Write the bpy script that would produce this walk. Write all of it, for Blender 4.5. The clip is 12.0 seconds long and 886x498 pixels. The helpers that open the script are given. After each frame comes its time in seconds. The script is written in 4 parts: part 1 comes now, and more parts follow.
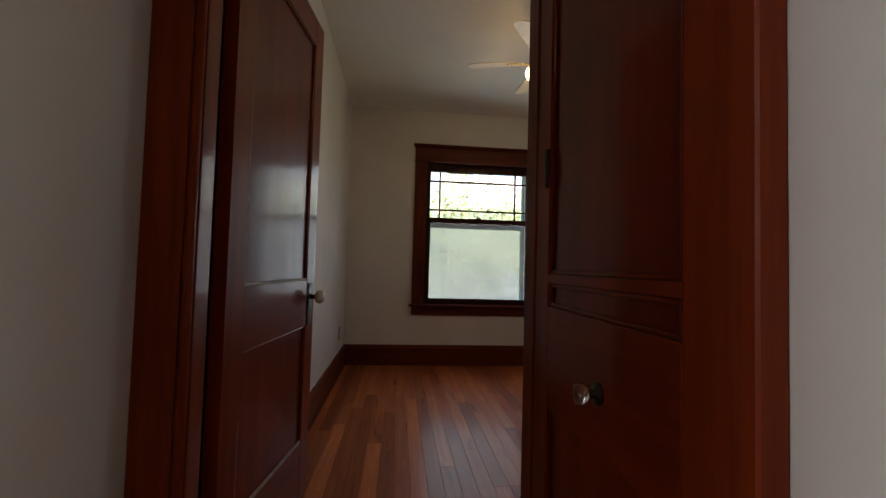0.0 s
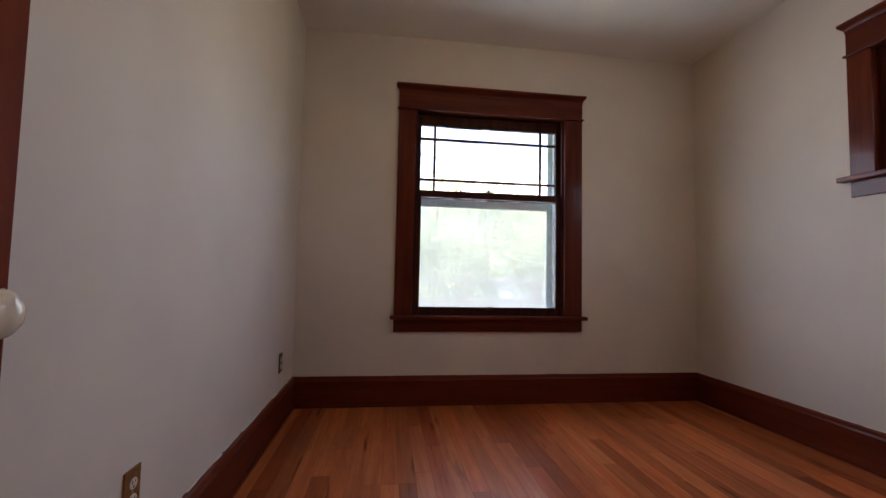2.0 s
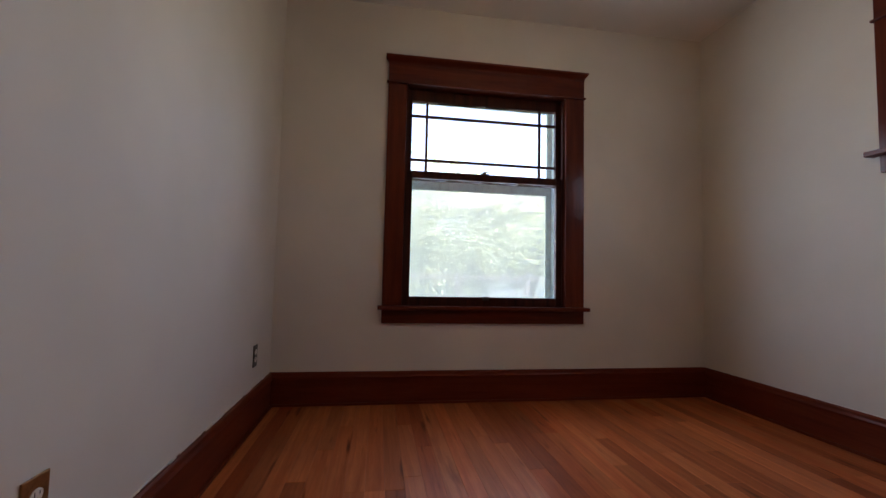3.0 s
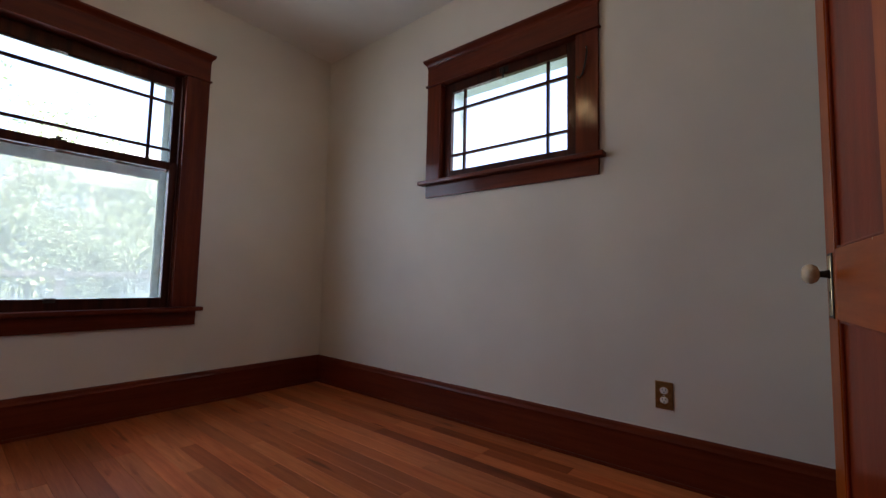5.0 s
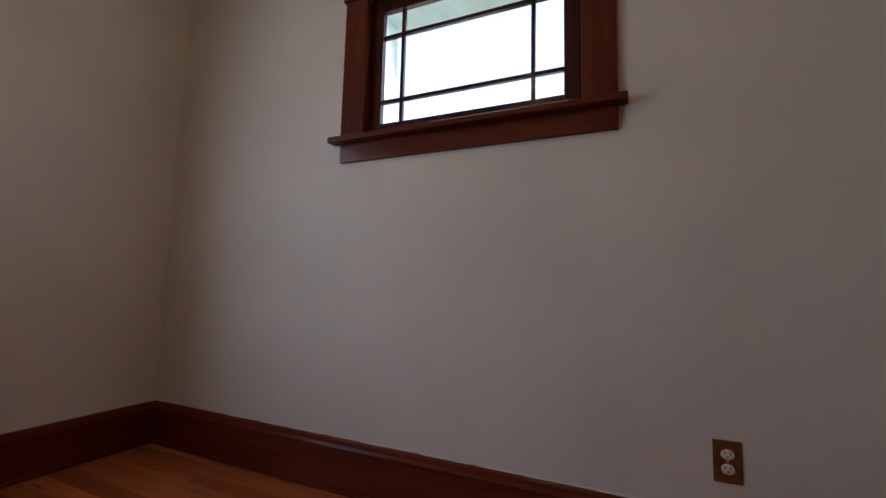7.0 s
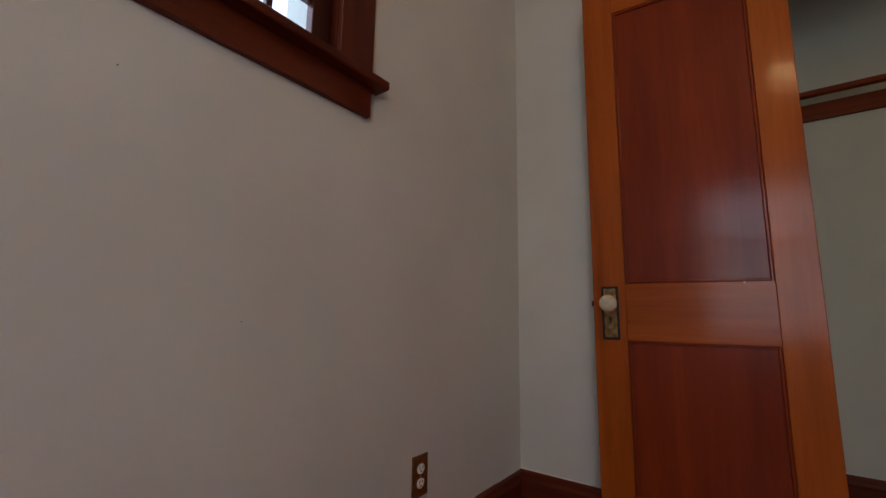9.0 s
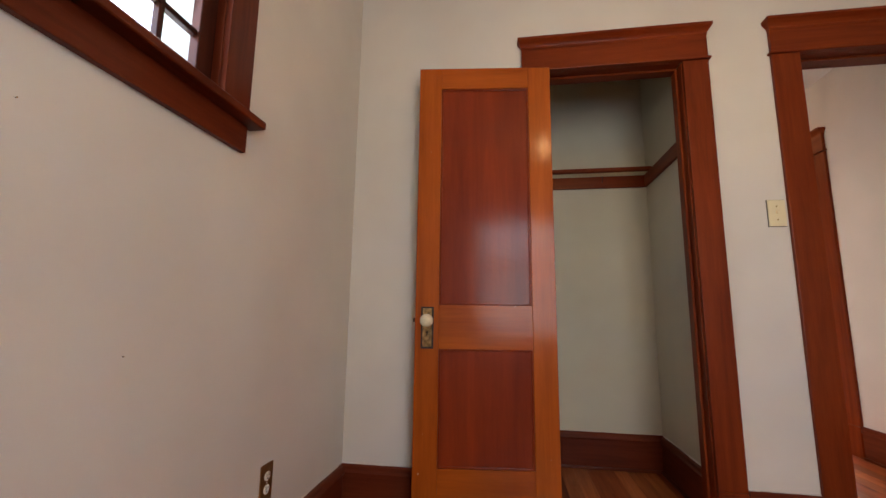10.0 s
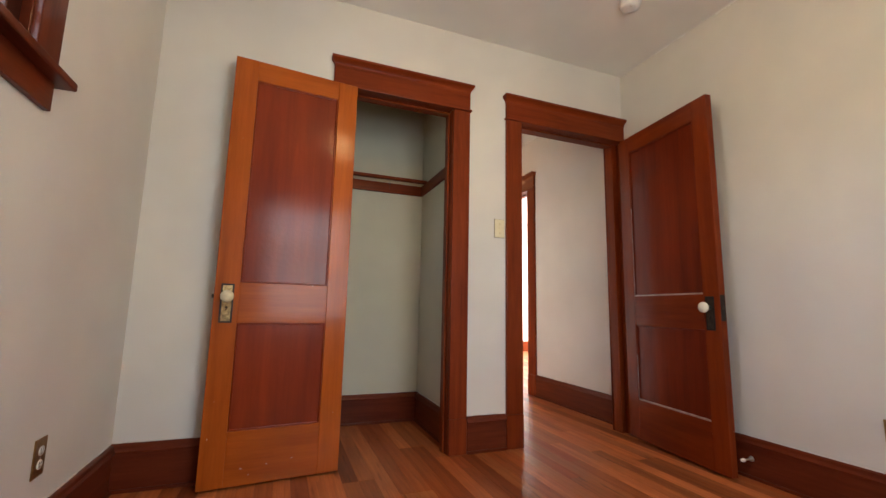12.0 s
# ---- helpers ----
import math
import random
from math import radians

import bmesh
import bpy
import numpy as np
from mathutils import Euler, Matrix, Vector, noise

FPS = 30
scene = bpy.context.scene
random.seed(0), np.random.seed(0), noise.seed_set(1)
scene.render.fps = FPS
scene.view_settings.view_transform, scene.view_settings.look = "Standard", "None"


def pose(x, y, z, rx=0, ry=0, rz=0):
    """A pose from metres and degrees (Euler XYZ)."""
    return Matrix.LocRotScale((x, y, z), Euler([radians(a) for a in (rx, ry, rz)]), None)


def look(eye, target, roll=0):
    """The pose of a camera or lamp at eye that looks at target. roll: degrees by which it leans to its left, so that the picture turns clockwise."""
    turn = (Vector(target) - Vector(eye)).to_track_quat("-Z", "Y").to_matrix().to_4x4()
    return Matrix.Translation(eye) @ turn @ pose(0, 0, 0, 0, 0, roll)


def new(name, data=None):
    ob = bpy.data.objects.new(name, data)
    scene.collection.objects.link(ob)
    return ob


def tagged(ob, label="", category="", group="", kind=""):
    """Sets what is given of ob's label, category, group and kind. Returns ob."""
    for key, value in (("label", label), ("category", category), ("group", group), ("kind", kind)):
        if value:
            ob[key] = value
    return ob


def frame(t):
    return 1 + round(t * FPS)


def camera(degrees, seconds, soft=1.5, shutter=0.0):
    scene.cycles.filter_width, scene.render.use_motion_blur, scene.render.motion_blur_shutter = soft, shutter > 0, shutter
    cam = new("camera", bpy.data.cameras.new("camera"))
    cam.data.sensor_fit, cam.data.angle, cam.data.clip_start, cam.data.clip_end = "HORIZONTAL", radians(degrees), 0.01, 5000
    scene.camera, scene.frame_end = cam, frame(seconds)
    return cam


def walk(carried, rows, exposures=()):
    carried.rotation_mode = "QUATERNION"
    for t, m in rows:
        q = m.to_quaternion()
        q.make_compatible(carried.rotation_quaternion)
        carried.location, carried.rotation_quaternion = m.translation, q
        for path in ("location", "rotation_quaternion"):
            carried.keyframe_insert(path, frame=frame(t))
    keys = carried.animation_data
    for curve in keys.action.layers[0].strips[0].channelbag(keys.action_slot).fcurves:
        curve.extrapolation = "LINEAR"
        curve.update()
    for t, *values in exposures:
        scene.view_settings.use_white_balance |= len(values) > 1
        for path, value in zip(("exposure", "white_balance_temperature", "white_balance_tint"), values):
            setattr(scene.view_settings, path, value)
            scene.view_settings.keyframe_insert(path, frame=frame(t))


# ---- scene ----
cam = camera(93.2, 12.0)
PATH = [
    (0, (0.534, -1.163, 1.021), (0.741, 0.825, 1.103), 1.6),
    (0.2, (0.524, -1.013, 1.059), (0.726, 0.975, 1.142), 1.8),
    (0.5, (0.549, -0.74, 1.068), (0.748, 1.248, 1.144), 1.4),
    (0.8, (0.536, -0.523, 1.037), (0.739, 1.464, 1.144), 1.5),
    (1, (0.505, -0.405, 1.035), (0.713, 1.583, 1.115), 1.5),
    (1.5, (0.536, -0.157, 1.032), (0.748, 1.83, 1.126), 1.4),
    (2, (0.624, 0.198, 0.928), (0.882, 2.178, 1.043), 1.2),
    (2.5, (0.638, 0.372, 0.88), (0.889, 2.353, 1.0), 1.4),
    (3, (0.647, 0.425, 0.829), (0.947, 2.399, 0.954), 1.3),
    (3.5, (0.782, 0.405, 0.819), (1.412, 2.298, 0.956), 1.1),
    (3.7, (0.833, 0.379, 0.833), (1.622, 2.211, 0.969), 1.3),
    (5.3, (0.975, 0.225, 0.832), (2.564, 1.431, 0.977), 1.2),
    (5.5, (0.976, 0.246, 0.83), (2.57, 1.446, 0.974), 1.2),
    (6, (1.028, 0.379, 0.861), (2.622, 1.58, 0.987), 1.2),
    (6.5, (1.286, 0.651, 0.829), (3.029, 1.626, 0.947), 1.3),
    (6.7, (1.402, 0.752, 0.815), (3.163, 1.688, 0.966), 1.4),
    (8.3, (1.911, 1.461, 0.861), (3.726, 0.667, 1.139), 0.9),
    (8.5, (1.959, 1.535, 0.85), (3.601, 0.432, 1.142), 1.0),
    (9, (2.17, 1.676, 0.826), (3.357, 0.096, 1.134), 0.9),
    (9.5, (2.247, 1.871, 0.856), (3.143, 0.11, 1.167), 1.0),
    (10, (2.229, 2.002, 0.898), (2.535, 0.05, 1.207), 0.7),
    (10.5, (2.299, 2.104, 0.950), (2.137, 0.133, 1.252), 1.1),
    (11, (2.380, 2.335, 0.860), (1.828, 0.436, 1.156), 1.0),
    (11.5, (2.381, 2.353, 0.840), (1.733, 0.482, 1.127), 1.0),
    (12, (2.347, 2.370, 0.836), (1.643, 0.518, 1.117), 1.2),
]
EXPO = [(0.0, 2.15, 7000, 15), (0.5, 2.43, 7200, 22), (1.0, 2.72, 7150, 25), (2.0, 2.9, 6600, 26), (3.0, 2.72, 6400, 23), (5.3, 2.7, 6150, 20),
        (6.7, 2.66, 6300, 23), (8.5, 2.86, 6150, 19), (9.0, 2.72, 6850, 23), (9.5, 2.94, 8400, 39), (10.3, 3.96, 7250, 19), (12.0, 4.0, 7250, 18)]
walk(cam, [(t, look(eye, target, roll)) for t, eye, target, roll in PATH], EXPO)

# ---------------- light ----------------
W, D, H = 3.010, 3.19, 2.65          # bedroom: east wall, north wall, ceiling
SUN_EL, SUN_AZ = radians(52), radians(215)

world = bpy.data.worlds.new("sky")
scene.world = world
world.use_nodes = True
_n = world.node_tree.nodes
_sky = _n.new("ShaderNodeTexSky")
_sky.sky_type = "NISHITA"
_sky.sun_disc = False
_sky.sun_elevation, _sky.sun_rotation = SUN_EL, SUN_AZ
_sky.air_density, _sky.dust_density = 1.0, 3.0
world.node_tree.links.new(_sky.outputs["Color"], _n["Background"].inputs["Color"])
_n["Background"].inputs["Strength"].default_value = 0.15


def lamp(name, kind, m, energy, colour, **kw):
    data = bpy.data.lights.new(name, kind)
    data.energy, data.color = energy, colour
    for key, value in kw.items():
        if key == "size":
            data.size = value
        elif key == "size_y":
            data.shape, data.size_y = "RECTANGLE", value
        elif key == "angle":
            data.angle = value
        elif key == "spread":
            data.spread = value
        elif key == "radius":
            data.shadow_soft_size = value
    ob = new(name, data)
    ob.matrix_world = m
    return ob


_away = Vector((math.sin(SUN_AZ) * math.cos(SUN_EL), math.cos(SUN_AZ) * math.cos(SUN_EL), math.sin(SUN_EL)))
lamp("sun", "SUN", look(_away * 30, (0, 0, 0)), 4.6, (1.0, 0.95, 0.88), angle=radians(0.6))
# daylight of the sky in the window openings
for _x in (0.97, 1.23, 1.49, 1.75):
    lamp("sky_north", "AREA", look((_x, D + 0.060, 1.36), (_x + 0.76, D + 0.060 - 3.0, 1.26)), 0.43, (0.70, 0.86, 1.0), size=0.25, size_y=1.40, spread=radians(140))
lamp("sky_east", "AREA", look((W + 0.12, 1.49, 1.78), (0.0, 2.35, 0.75)), 0.60, (0.74, 0.88, 1.0), size=0.80, size_y=0.52)
lamp("sky_side_room", "AREA", look((-3.3, -3.3, 1.6), (0.0, -3.3, 1.2)), 34, (0.70, 0.85, 1.0), size=1.6, size_y=1.5)


# ---------------- materials ----------------
def mat(name):
    m = bpy.data.materials.new(name)
    m.use_nodes = True
    return m, m.node_tree.nodes, m.node_tree.links, m.node_tree.nodes["Principled BSDF"]


def ramp(n, stops):
    r = n.new("ShaderNodeValToRGB")
    e = r.color_ramp.elements
    while len(e) < len(stops):
        e.new(0.5)
    for el, (pos, c) in zip(e, stops):
        el.position, el.color = pos, (*c, 1)
    return r


def noise_tex(n, l, vec, scale, detail=4, rough=0.55):
    t = n.new("ShaderNodeTexNoise")
    t.inputs["Scale"].default_value, t.inputs["Detail"].default_value = scale, detail
    t.inputs["Roughness"].default_value = rough
    l.new(vec, t.inputs["Vector"])
    return t


def wood(name, dark, light, axis, rough=0.42, coat=0.2, grain=1.0, vary=0.0, island=False, bump=0.12, flecks=False, scuffs=False, wavy=0.03, sheen=0.11, ior=1.3):
    """Stained and varnished wood whose grain runs along one axis of the object."""
    m, n, l, b = mat(name)
    co = n.new("ShaderNodeTexCoord")
    vec = co.outputs["Object"]
    rnd = None
    if vary:
        if island:
            g = n.new("ShaderNodeNewGeometry")
            rnd = g.outputs["Random Per Island"]
        else:
            g = n.new("ShaderNodeObjectInfo")
            rnd = g.outputs["Random"]
        sh = n.new("ShaderNodeVectorMath")
        sh.operation = "MULTIPLY_ADD"
        k = n.new("ShaderNodeCombineXYZ")
        for i in range(3):
            l.new(rnd, k.inputs[i])
        l.new(k.outputs[0], sh.inputs[0])
        sh.inputs[1].default_value = (37.0, 53.0, 11.0)
        l.new(vec, sh.inputs[2])
        vec = sh.outputs[0]
    mp = n.new("ShaderNodeMapping")
    mp.inputs["Scale"].default_value = [(0.07 if i == "xyz".index(axis) else 1.0) for i in range(3)]
    l.new(vec, mp.inputs["Vector"])
    wob = noise_tex(n, l, mp.outputs[0], 6.0 * grain, 3)
    add = n.new("ShaderNodeVectorMath")
    add.operation = "MULTIPLY_ADD"
    l.new(wob.outputs["Color"], add.inputs[0])
    add.inputs[1].default_value = (0.12, 0.12, 0.12)
    l.new(mp.outputs[0], add.inputs[2])
    a = noise_tex(n, l, add.outputs[0], 22.0 * grain, 5, 0.6)
    f = noise_tex(n, l, mp.outputs[0], 140.0 * grain, 3, 0.7)
    big = noise_tex(n, l, vec, 1.7, 3)
    mid = tuple((p + q) / 2 for p, q in zip(dark, light))
    r = ramp(n, [(0.32, dark), (0.5, mid), (0.68, light)])
    l.new(a.outputs["Fac"], r.inputs[0])
    col = r.outputs[0]

    def mult(c, fac, lo, hi):
        mr = n.new("ShaderNodeMapRange")
        mr.inputs["To Min"].default_value, mr.inputs["To Max"].default_value = lo, hi
        l.new(fac, mr.inputs["Value"])
        mx = n.new("ShaderNodeVectorMath")
        mx.operation = "SCALE"
        l.new(c, mx.inputs[0])
        l.new(mr.outputs[0], mx.inputs["Scale"])
        return mx.outputs[0]

    col = mult(col, f.outputs["Fac"], 0.80, 1.20)
    col = mult(col, big.outputs["Fac"], 0.7, 1.3)
    if vary:
        col = mult(col, rnd, 1 - vary, 1 + vary)
        # some boards are stained redder than others
        fm = n.new("ShaderNodeMath")
        fm.operation = "MULTIPLY"
        fm.inputs[1].default_value = 7.31
        l.new(rnd, fm.inputs[0])
        fx = n.new("ShaderNodeMath")
        fx.operation = "FRACT"
        l.new(fm.outputs[0], fx.inputs[0])
        hr = ramp(n, [(0.25, (1.06, 1.08, 1.08)), (0.75, (0.92, 0.78, 0.72)), (0.93, (0.62, 0.46, 0.42))])
        l.new(fx.outputs[0], hr.inputs[0])
        hm = n.new("ShaderNodeVectorMath")
        hm.operation = "MULTIPLY"
        l.new(col, hm.inputs[0])
        l.new(hr.outputs[0], hm.inputs[1])
        col = hm.outputs[0]
    if flecks:
        mp2 = n.new("ShaderNodeMapping")
        mp2.inputs["Scale"].default_value = [(0.10 if i == "xyz".index(axis) else 1.0) for i in range(3)]
        l.new(vec, mp2.inputs["Vector"])
        fk = noise_tex(n, l, mp2.outputs[0], 26.0, 2, 0.4)
        fr = ramp(n, [(0.66, (1, 1, 1)), (0.78, (0.42, 0.33, 0.30))])
        l.new(fk.outputs["Fac"], fr.inputs[0])
        dk = n.new("ShaderNodeVectorMath")
        dk.operation = "MULTIPLY"
        l.new(col, dk.inputs[0])
        l.new(fr.outputs[0], dk.inputs[1])
        col = dk.outputs[0]
        # arched growth rings and long dark streaks of flat-sawn boards
        mp3 = n.new("ShaderNodeMapping")
        mp3.inputs["Scale"].default_value = [(0.09 if i == "xyz".index(axis) else 1.0) for i in range(3)]
        l.new(vec, mp3.inputs["Vector"])
        rings = n.new("ShaderNodeTexWave")
        rings.wave_type, rings.bands_direction, rings.wave_profile = "BANDS", "X", "SAW"
        for key, value in (("Scale", 9.0), ("Distortion", 7.0), ("Detail", 2.0), ("Detail Scale", 1.6), ("Detail Roughness", 0.5)):
            rings.inputs[key].default_value = value
        l.new(mp3.outputs[0], rings.inputs["Vector"])
        col = mult(col, rings.outputs["Fac"], 1.05, 0.90)
        streak = noise_tex(n, l, mp2.outputs[0], 13.0, 4, 0.6)
        sk = ramp(n, [(0.60, (1, 1, 1)), (0.74, (0.55, 0.45, 0.40))])
        l.new(streak.outputs["Fac"], sk.inputs[0])
        ds_ = n.new("ShaderNodeVectorMath")
        ds_.operation = "MULTIPLY"
        l.new(col, ds_.inputs[0])
        l.new(sk.outputs[0], ds_.inputs[1])
        col = ds_.outputs[0]
    if scuffs:
        sc = noise_tex(n, l, vec, 55.0, 1, 0.3)
        sr = ramp(n, [(0.805, (0, 0, 0)), (0.83, (1, 1, 1))])
        l.new(sc.outputs["Fac"], sr.inputs[0])
        sm = n.new("ShaderNodeMix")
        sm.data_type = "RGBA"
        l.new(sr.outputs[0], sm.inputs[0])
        l.new(col, sm.inputs[6])
        sm.inputs[7].default_value = (0.55, 0.38, 0.25, 1)
        col = sm.outputs[2]
    l.new(col, b.inputs["Base Color"])
    rr = n.new("ShaderNodeMapRange")
    rr.inputs["To Min"].default_value, rr.inputs["To Max"].default_value = rough * 0.8, rough * 1.35
    l.new(big.outputs["Fac"], rr.inputs["Value"])
    l.new(rr.outputs[0], b.inputs["Roughness"])
    b.inputs["Coat Weight"].default_value, b.inputs["Coat Roughness"].default_value = coat, sheen
    b.inputs["Coat IOR"].default_value = ior
    b.inputs["Specular IOR Level"].default_value = 0.10
    bp = n.new("ShaderNodeBump")
    bp.inputs["Strength"].default_value, bp.inputs["Distance"].default_value = bump, 0.002
    l.new(a.outputs["Fac"], bp.inputs["Height"])
    wv = noise_tex(n, l, vec, 48.0, 3)
    bw = n.new("ShaderNodeBump")
    bw.inputs["Strength"].default_value, bw.inputs["Distance"].default_value = wavy, 0.004
    l.new(wv.outputs["Fac"], bw.inputs["Height"])
    l.new(bp.outputs[0], bw.inputs["Normal"])
    l.new(bw.outputs[0], b.inputs["Normal"])
    l.new(bw.outputs[0], b.inputs["Coat Normal"])
    return m


def plaster(name, colour, rough=0.75, bump=0.38, mottling=0.07):
    """Rolled paint on old plaster: faint mottling, waves and roller stipple."""
    m, n, l, b = mat(name)
    co = n.new("ShaderNodeTexCoord")
    big = noise_tex(n, l, co.outputs["Object"], 1.3, 3)
    fine = noise_tex(n, l, co.outputs["Object"], 160, 4, 0.6)
    wave = noise_tex(n, l, co.outputs["Object"], 4.0, 2)
    r = ramp(n, [(0.3, tuple(c * (1 - mottling) for c in colour)), (0.7, tuple(min(1, c * (1 + mottling)) for c in colour))])
    l.new(big.outputs["Fac"], r.inputs[0])
    l.new(r.outputs[0], b.inputs["Base Color"])
    b.inputs["Roughness"].default_value = rough
    b1 = n.new("ShaderNodeBump")
    b1.inputs["Strength"].default_value, b1.inputs["Distance"].default_value = bump, 0.012
    l.new(wave.outputs["Fac"], b1.inputs["Height"])
    b2 = n.new("ShaderNodeBump")
    b2.inputs["Strength"].default_value, b2.inputs["Distance"].default_value = 0.25, 0.0008
    l.new(fine.outputs["Fac"], b2.inputs["Height"])
    l.new(b1.outputs[0], b2.inputs["Normal"])
    l.new(b2.outputs[0], b.inputs["Normal"])
    return m


def simple(name, colour, rough=0.5, metal=0.0, scale=30.0, vary=0.12):
    """One substance with a faint blotchy change of tone and gloss."""
    m, n, l, b = mat(name)
    co = n.new("ShaderNodeTexCoord")
    t = noise_tex(n, l, co.outputs["Object"], scale, 4)
    r = ramp(n, [(0.3, tuple(c * (1 - vary) for c in colour)), (0.7, tuple(min(1, c * (1 + vary)) for c in colour))])
    l.new(t.outputs["Fac"], r.inputs[0])
    l.new(r.outputs[0], b.inputs["Base Color"])
    rr = n.new("ShaderNodeMapRange")
    rr.inputs["To Min"].default_value, rr.inputs["To Max"].default_value = rough * 0.8, min(1, rough * 1.2)
    l.new(t.outputs["Fac"], rr.inputs["Value"])
    l.new(rr.outputs[0], b.inputs["Roughness"])
    b.inputs["Metallic"].default_value = metal
    return m


def see_through(name, veil, veil_colour):
    """A clear pane, or with veil a woven screen: part of it scatters light."""
    m, n, l, b = mat(name)
    out = n["Material Output"]
    n.remove(b)
    tr = n.new("ShaderNodeBsdfTransparent")
    if veil:
        d = n.new("ShaderNodeBsdfDiffuse")
        d.inputs[0].default_value = (*veil_colour, 1)
        t2 = n.new("ShaderNodeBsdfTranslucent")
        t2.inputs[0].default_value = (*veil_colour, 1)
        ad = n.new("ShaderNodeMixShader")
        l.new(d.outputs[0], ad.inputs[1])
        l.new(t2.outputs[0], ad.inputs[2])
        mx = n.new("ShaderNodeMixShader")
        mx.inputs[0].default_value = veil
        l.new(tr.outputs[0], mx.inputs[1])
        l.new(ad.outputs[0], mx.inputs[2])
    else:
        g = n.new("ShaderNodeBsdfGlossy")
        g.inputs["Roughness"].default_value = 0.02
        lw = n.new("ShaderNodeLayerWeight")
        pw = n.new("ShaderNodeMath")
        pw.operation = "POWER"
        pw.inputs[1].default_value = 5.0
        l.new(lw.outputs["Facing"], pw.inputs[0])
        fr = n.new("ShaderNodeMath")
        fr.operation = "MULTIPLY_ADD"
        fr.inputs[1].default_value, fr.inputs[2].default_value = 0.6, 0.03
        l.new(pw.outputs[0], fr.inputs[0])
        mx = n.new("ShaderNodeMixShader")
        l.new(fr.outputs[0], mx.inputs[0])
        l.new(tr.outputs[0], mx.inputs[1])
        l.new(g.outputs[0], mx.inputs[2])
    l.new(mx.outputs[0], out.inputs[0])
    return m


def glow(name, colour, strength):
    m, n, l, b = mat(name)
    b.inputs["Base Color"].default_value = (0.9, 0.88, 0.82, 1)
    b.inputs["Emission Color"].default_value = (*colour, 1)
    b.inputs["Emission Strength"].default_value = strength
    b.inputs["Roughness"].default_value = 0.35
    return m


TRIM_D, TRIM_L = (0.132, 0.0175, 0.0036), (0.21, 0.034, 0.007)
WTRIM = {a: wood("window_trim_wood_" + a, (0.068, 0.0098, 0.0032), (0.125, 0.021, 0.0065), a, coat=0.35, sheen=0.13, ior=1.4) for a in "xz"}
BASE = {a: wood("baseboard_wood_" + a, (0.095, 0.0148, 0.0055), (0.145, 0.027, 0.0095), a) for a in "xyz"}
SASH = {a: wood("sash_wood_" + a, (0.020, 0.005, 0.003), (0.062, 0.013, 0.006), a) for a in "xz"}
TRIM = {a: wood("trim_wood_" + a, TRIM_D, TRIM_L, a, coat=0.25) for a in "xyz"}
DOOR_D, DOOR_L = (0.29, 0.053, 0.0040), (0.42, 0.088, 0.0075)
DOORW = {a: wood("door_wood_" + a, DOOR_D, DOOR_L, a, rough=0.42, coat=0.38, grain=0.8, scuffs=True, wavy=0.05, sheen=0.14, ior=1.4, bump=0.05) for a in "xz"}
DOORP = wood("door_panel_wood", (0.155, 0.016, 0.0030), (0.23, 0.029, 0.0048), "z", rough=0.42, coat=0.36, grain=0.5, wavy=0.15, sheen=0.13, ior=1.4)
DARKW = {a: wood("dark_door_wood_" + a, (0.135, 0.0155, 0.0025), (0.215, 0.031, 0.0042), a, rough=0.42, coat=0.32, grain=0.8, wavy=0.04, sheen=0.09, ior=1.4, bump=0.06) for a in "xz"}
DARKP = wood("dark_panel_wood", (0.105, 0.010, 0.0022), (0.175, 0.0205, 0.004), "z", rough=0.40, coat=0.36, grain=0.45, wavy=0.09, sheen=0.09, ior=1.4)
PLANK = wood("oak_strip", (0.345, 0.090, 0.028), (0.455, 0.138, 0.046), "y", rough=0.42, coat=0.30, sheen=0.20, grain=1.3, vary=0.30, flecks=True, bump=0.2)
PLANKJ = wood("oak_strip_joined", (0.345, 0.090, 0.028), (0.455, 0.138, 0.046), "y", rough=0.42, coat=0.30, sheen=0.20, grain=1.3, vary=0.30, flecks=True, island=True, bump=0.2)
WALL = plaster("wall_paint", (0.64, 0.60, 0.535))
CLOSET = plaster("closet_paint", (0.56, 0.535, 0.42), rough=0.8, mottling=0.1)
CEIL = plaster("ceiling_paint", (0.77, 0.745, 0.69), rough=0.85)
SUBFLOOR = simple("subfloor", (0.03, 0.015, 0.008), 0.9)
GLASS = see_through("window_glass", 0, None)
SCREEN = see_through("insect_screen", 0.53, (0.90, 0.93, 0.88))
STORM = simple("storm_frame_paint", (0.76, 0.87, 0.85), 0.5)
TEAL = simple("teal_paint", (0.70, 0.78, 0.82), 0.6, scale=8)
BRASS = simple("worn_brass", (0.62, 0.46, 0.24), 0.16, 1.0, 60, 0.5)
BRONZE = simple("dark_bronze", (0.055, 0.045, 0.035), 0.4, 0.8, 60, 0.3)
BLACKM = simple("black_iron", (0.02, 0.018, 0.016), 0.5, 0.6, 60, 0.3)
STEEL = simple("bright_steel", (0.6, 0.58, 0.54), 0.3, 1.0)
PORCELAIN = simple("cream_porcelain", (0.72, 0.65, 0.52), 0.12, 0.0, 40, 0.06)
AGED = simple("aged_cream_knob", (0.60, 0.51, 0.34), 0.15, 0.0, 60, 0.12)
IVORY = simple("ivory_plastic", (0.68, 0.60, 0.38), 0.4, 0.0, 20, 0.04)
OUTLET_FACE = simple("white_outlet", (0.72, 0.68, 0.60), 0.4, 0.0, 20, 0.04)
COPPER = simple("bronze_plate", (0.34, 0.20, 0.08), 0.35, 0.9, 60, 0.25)
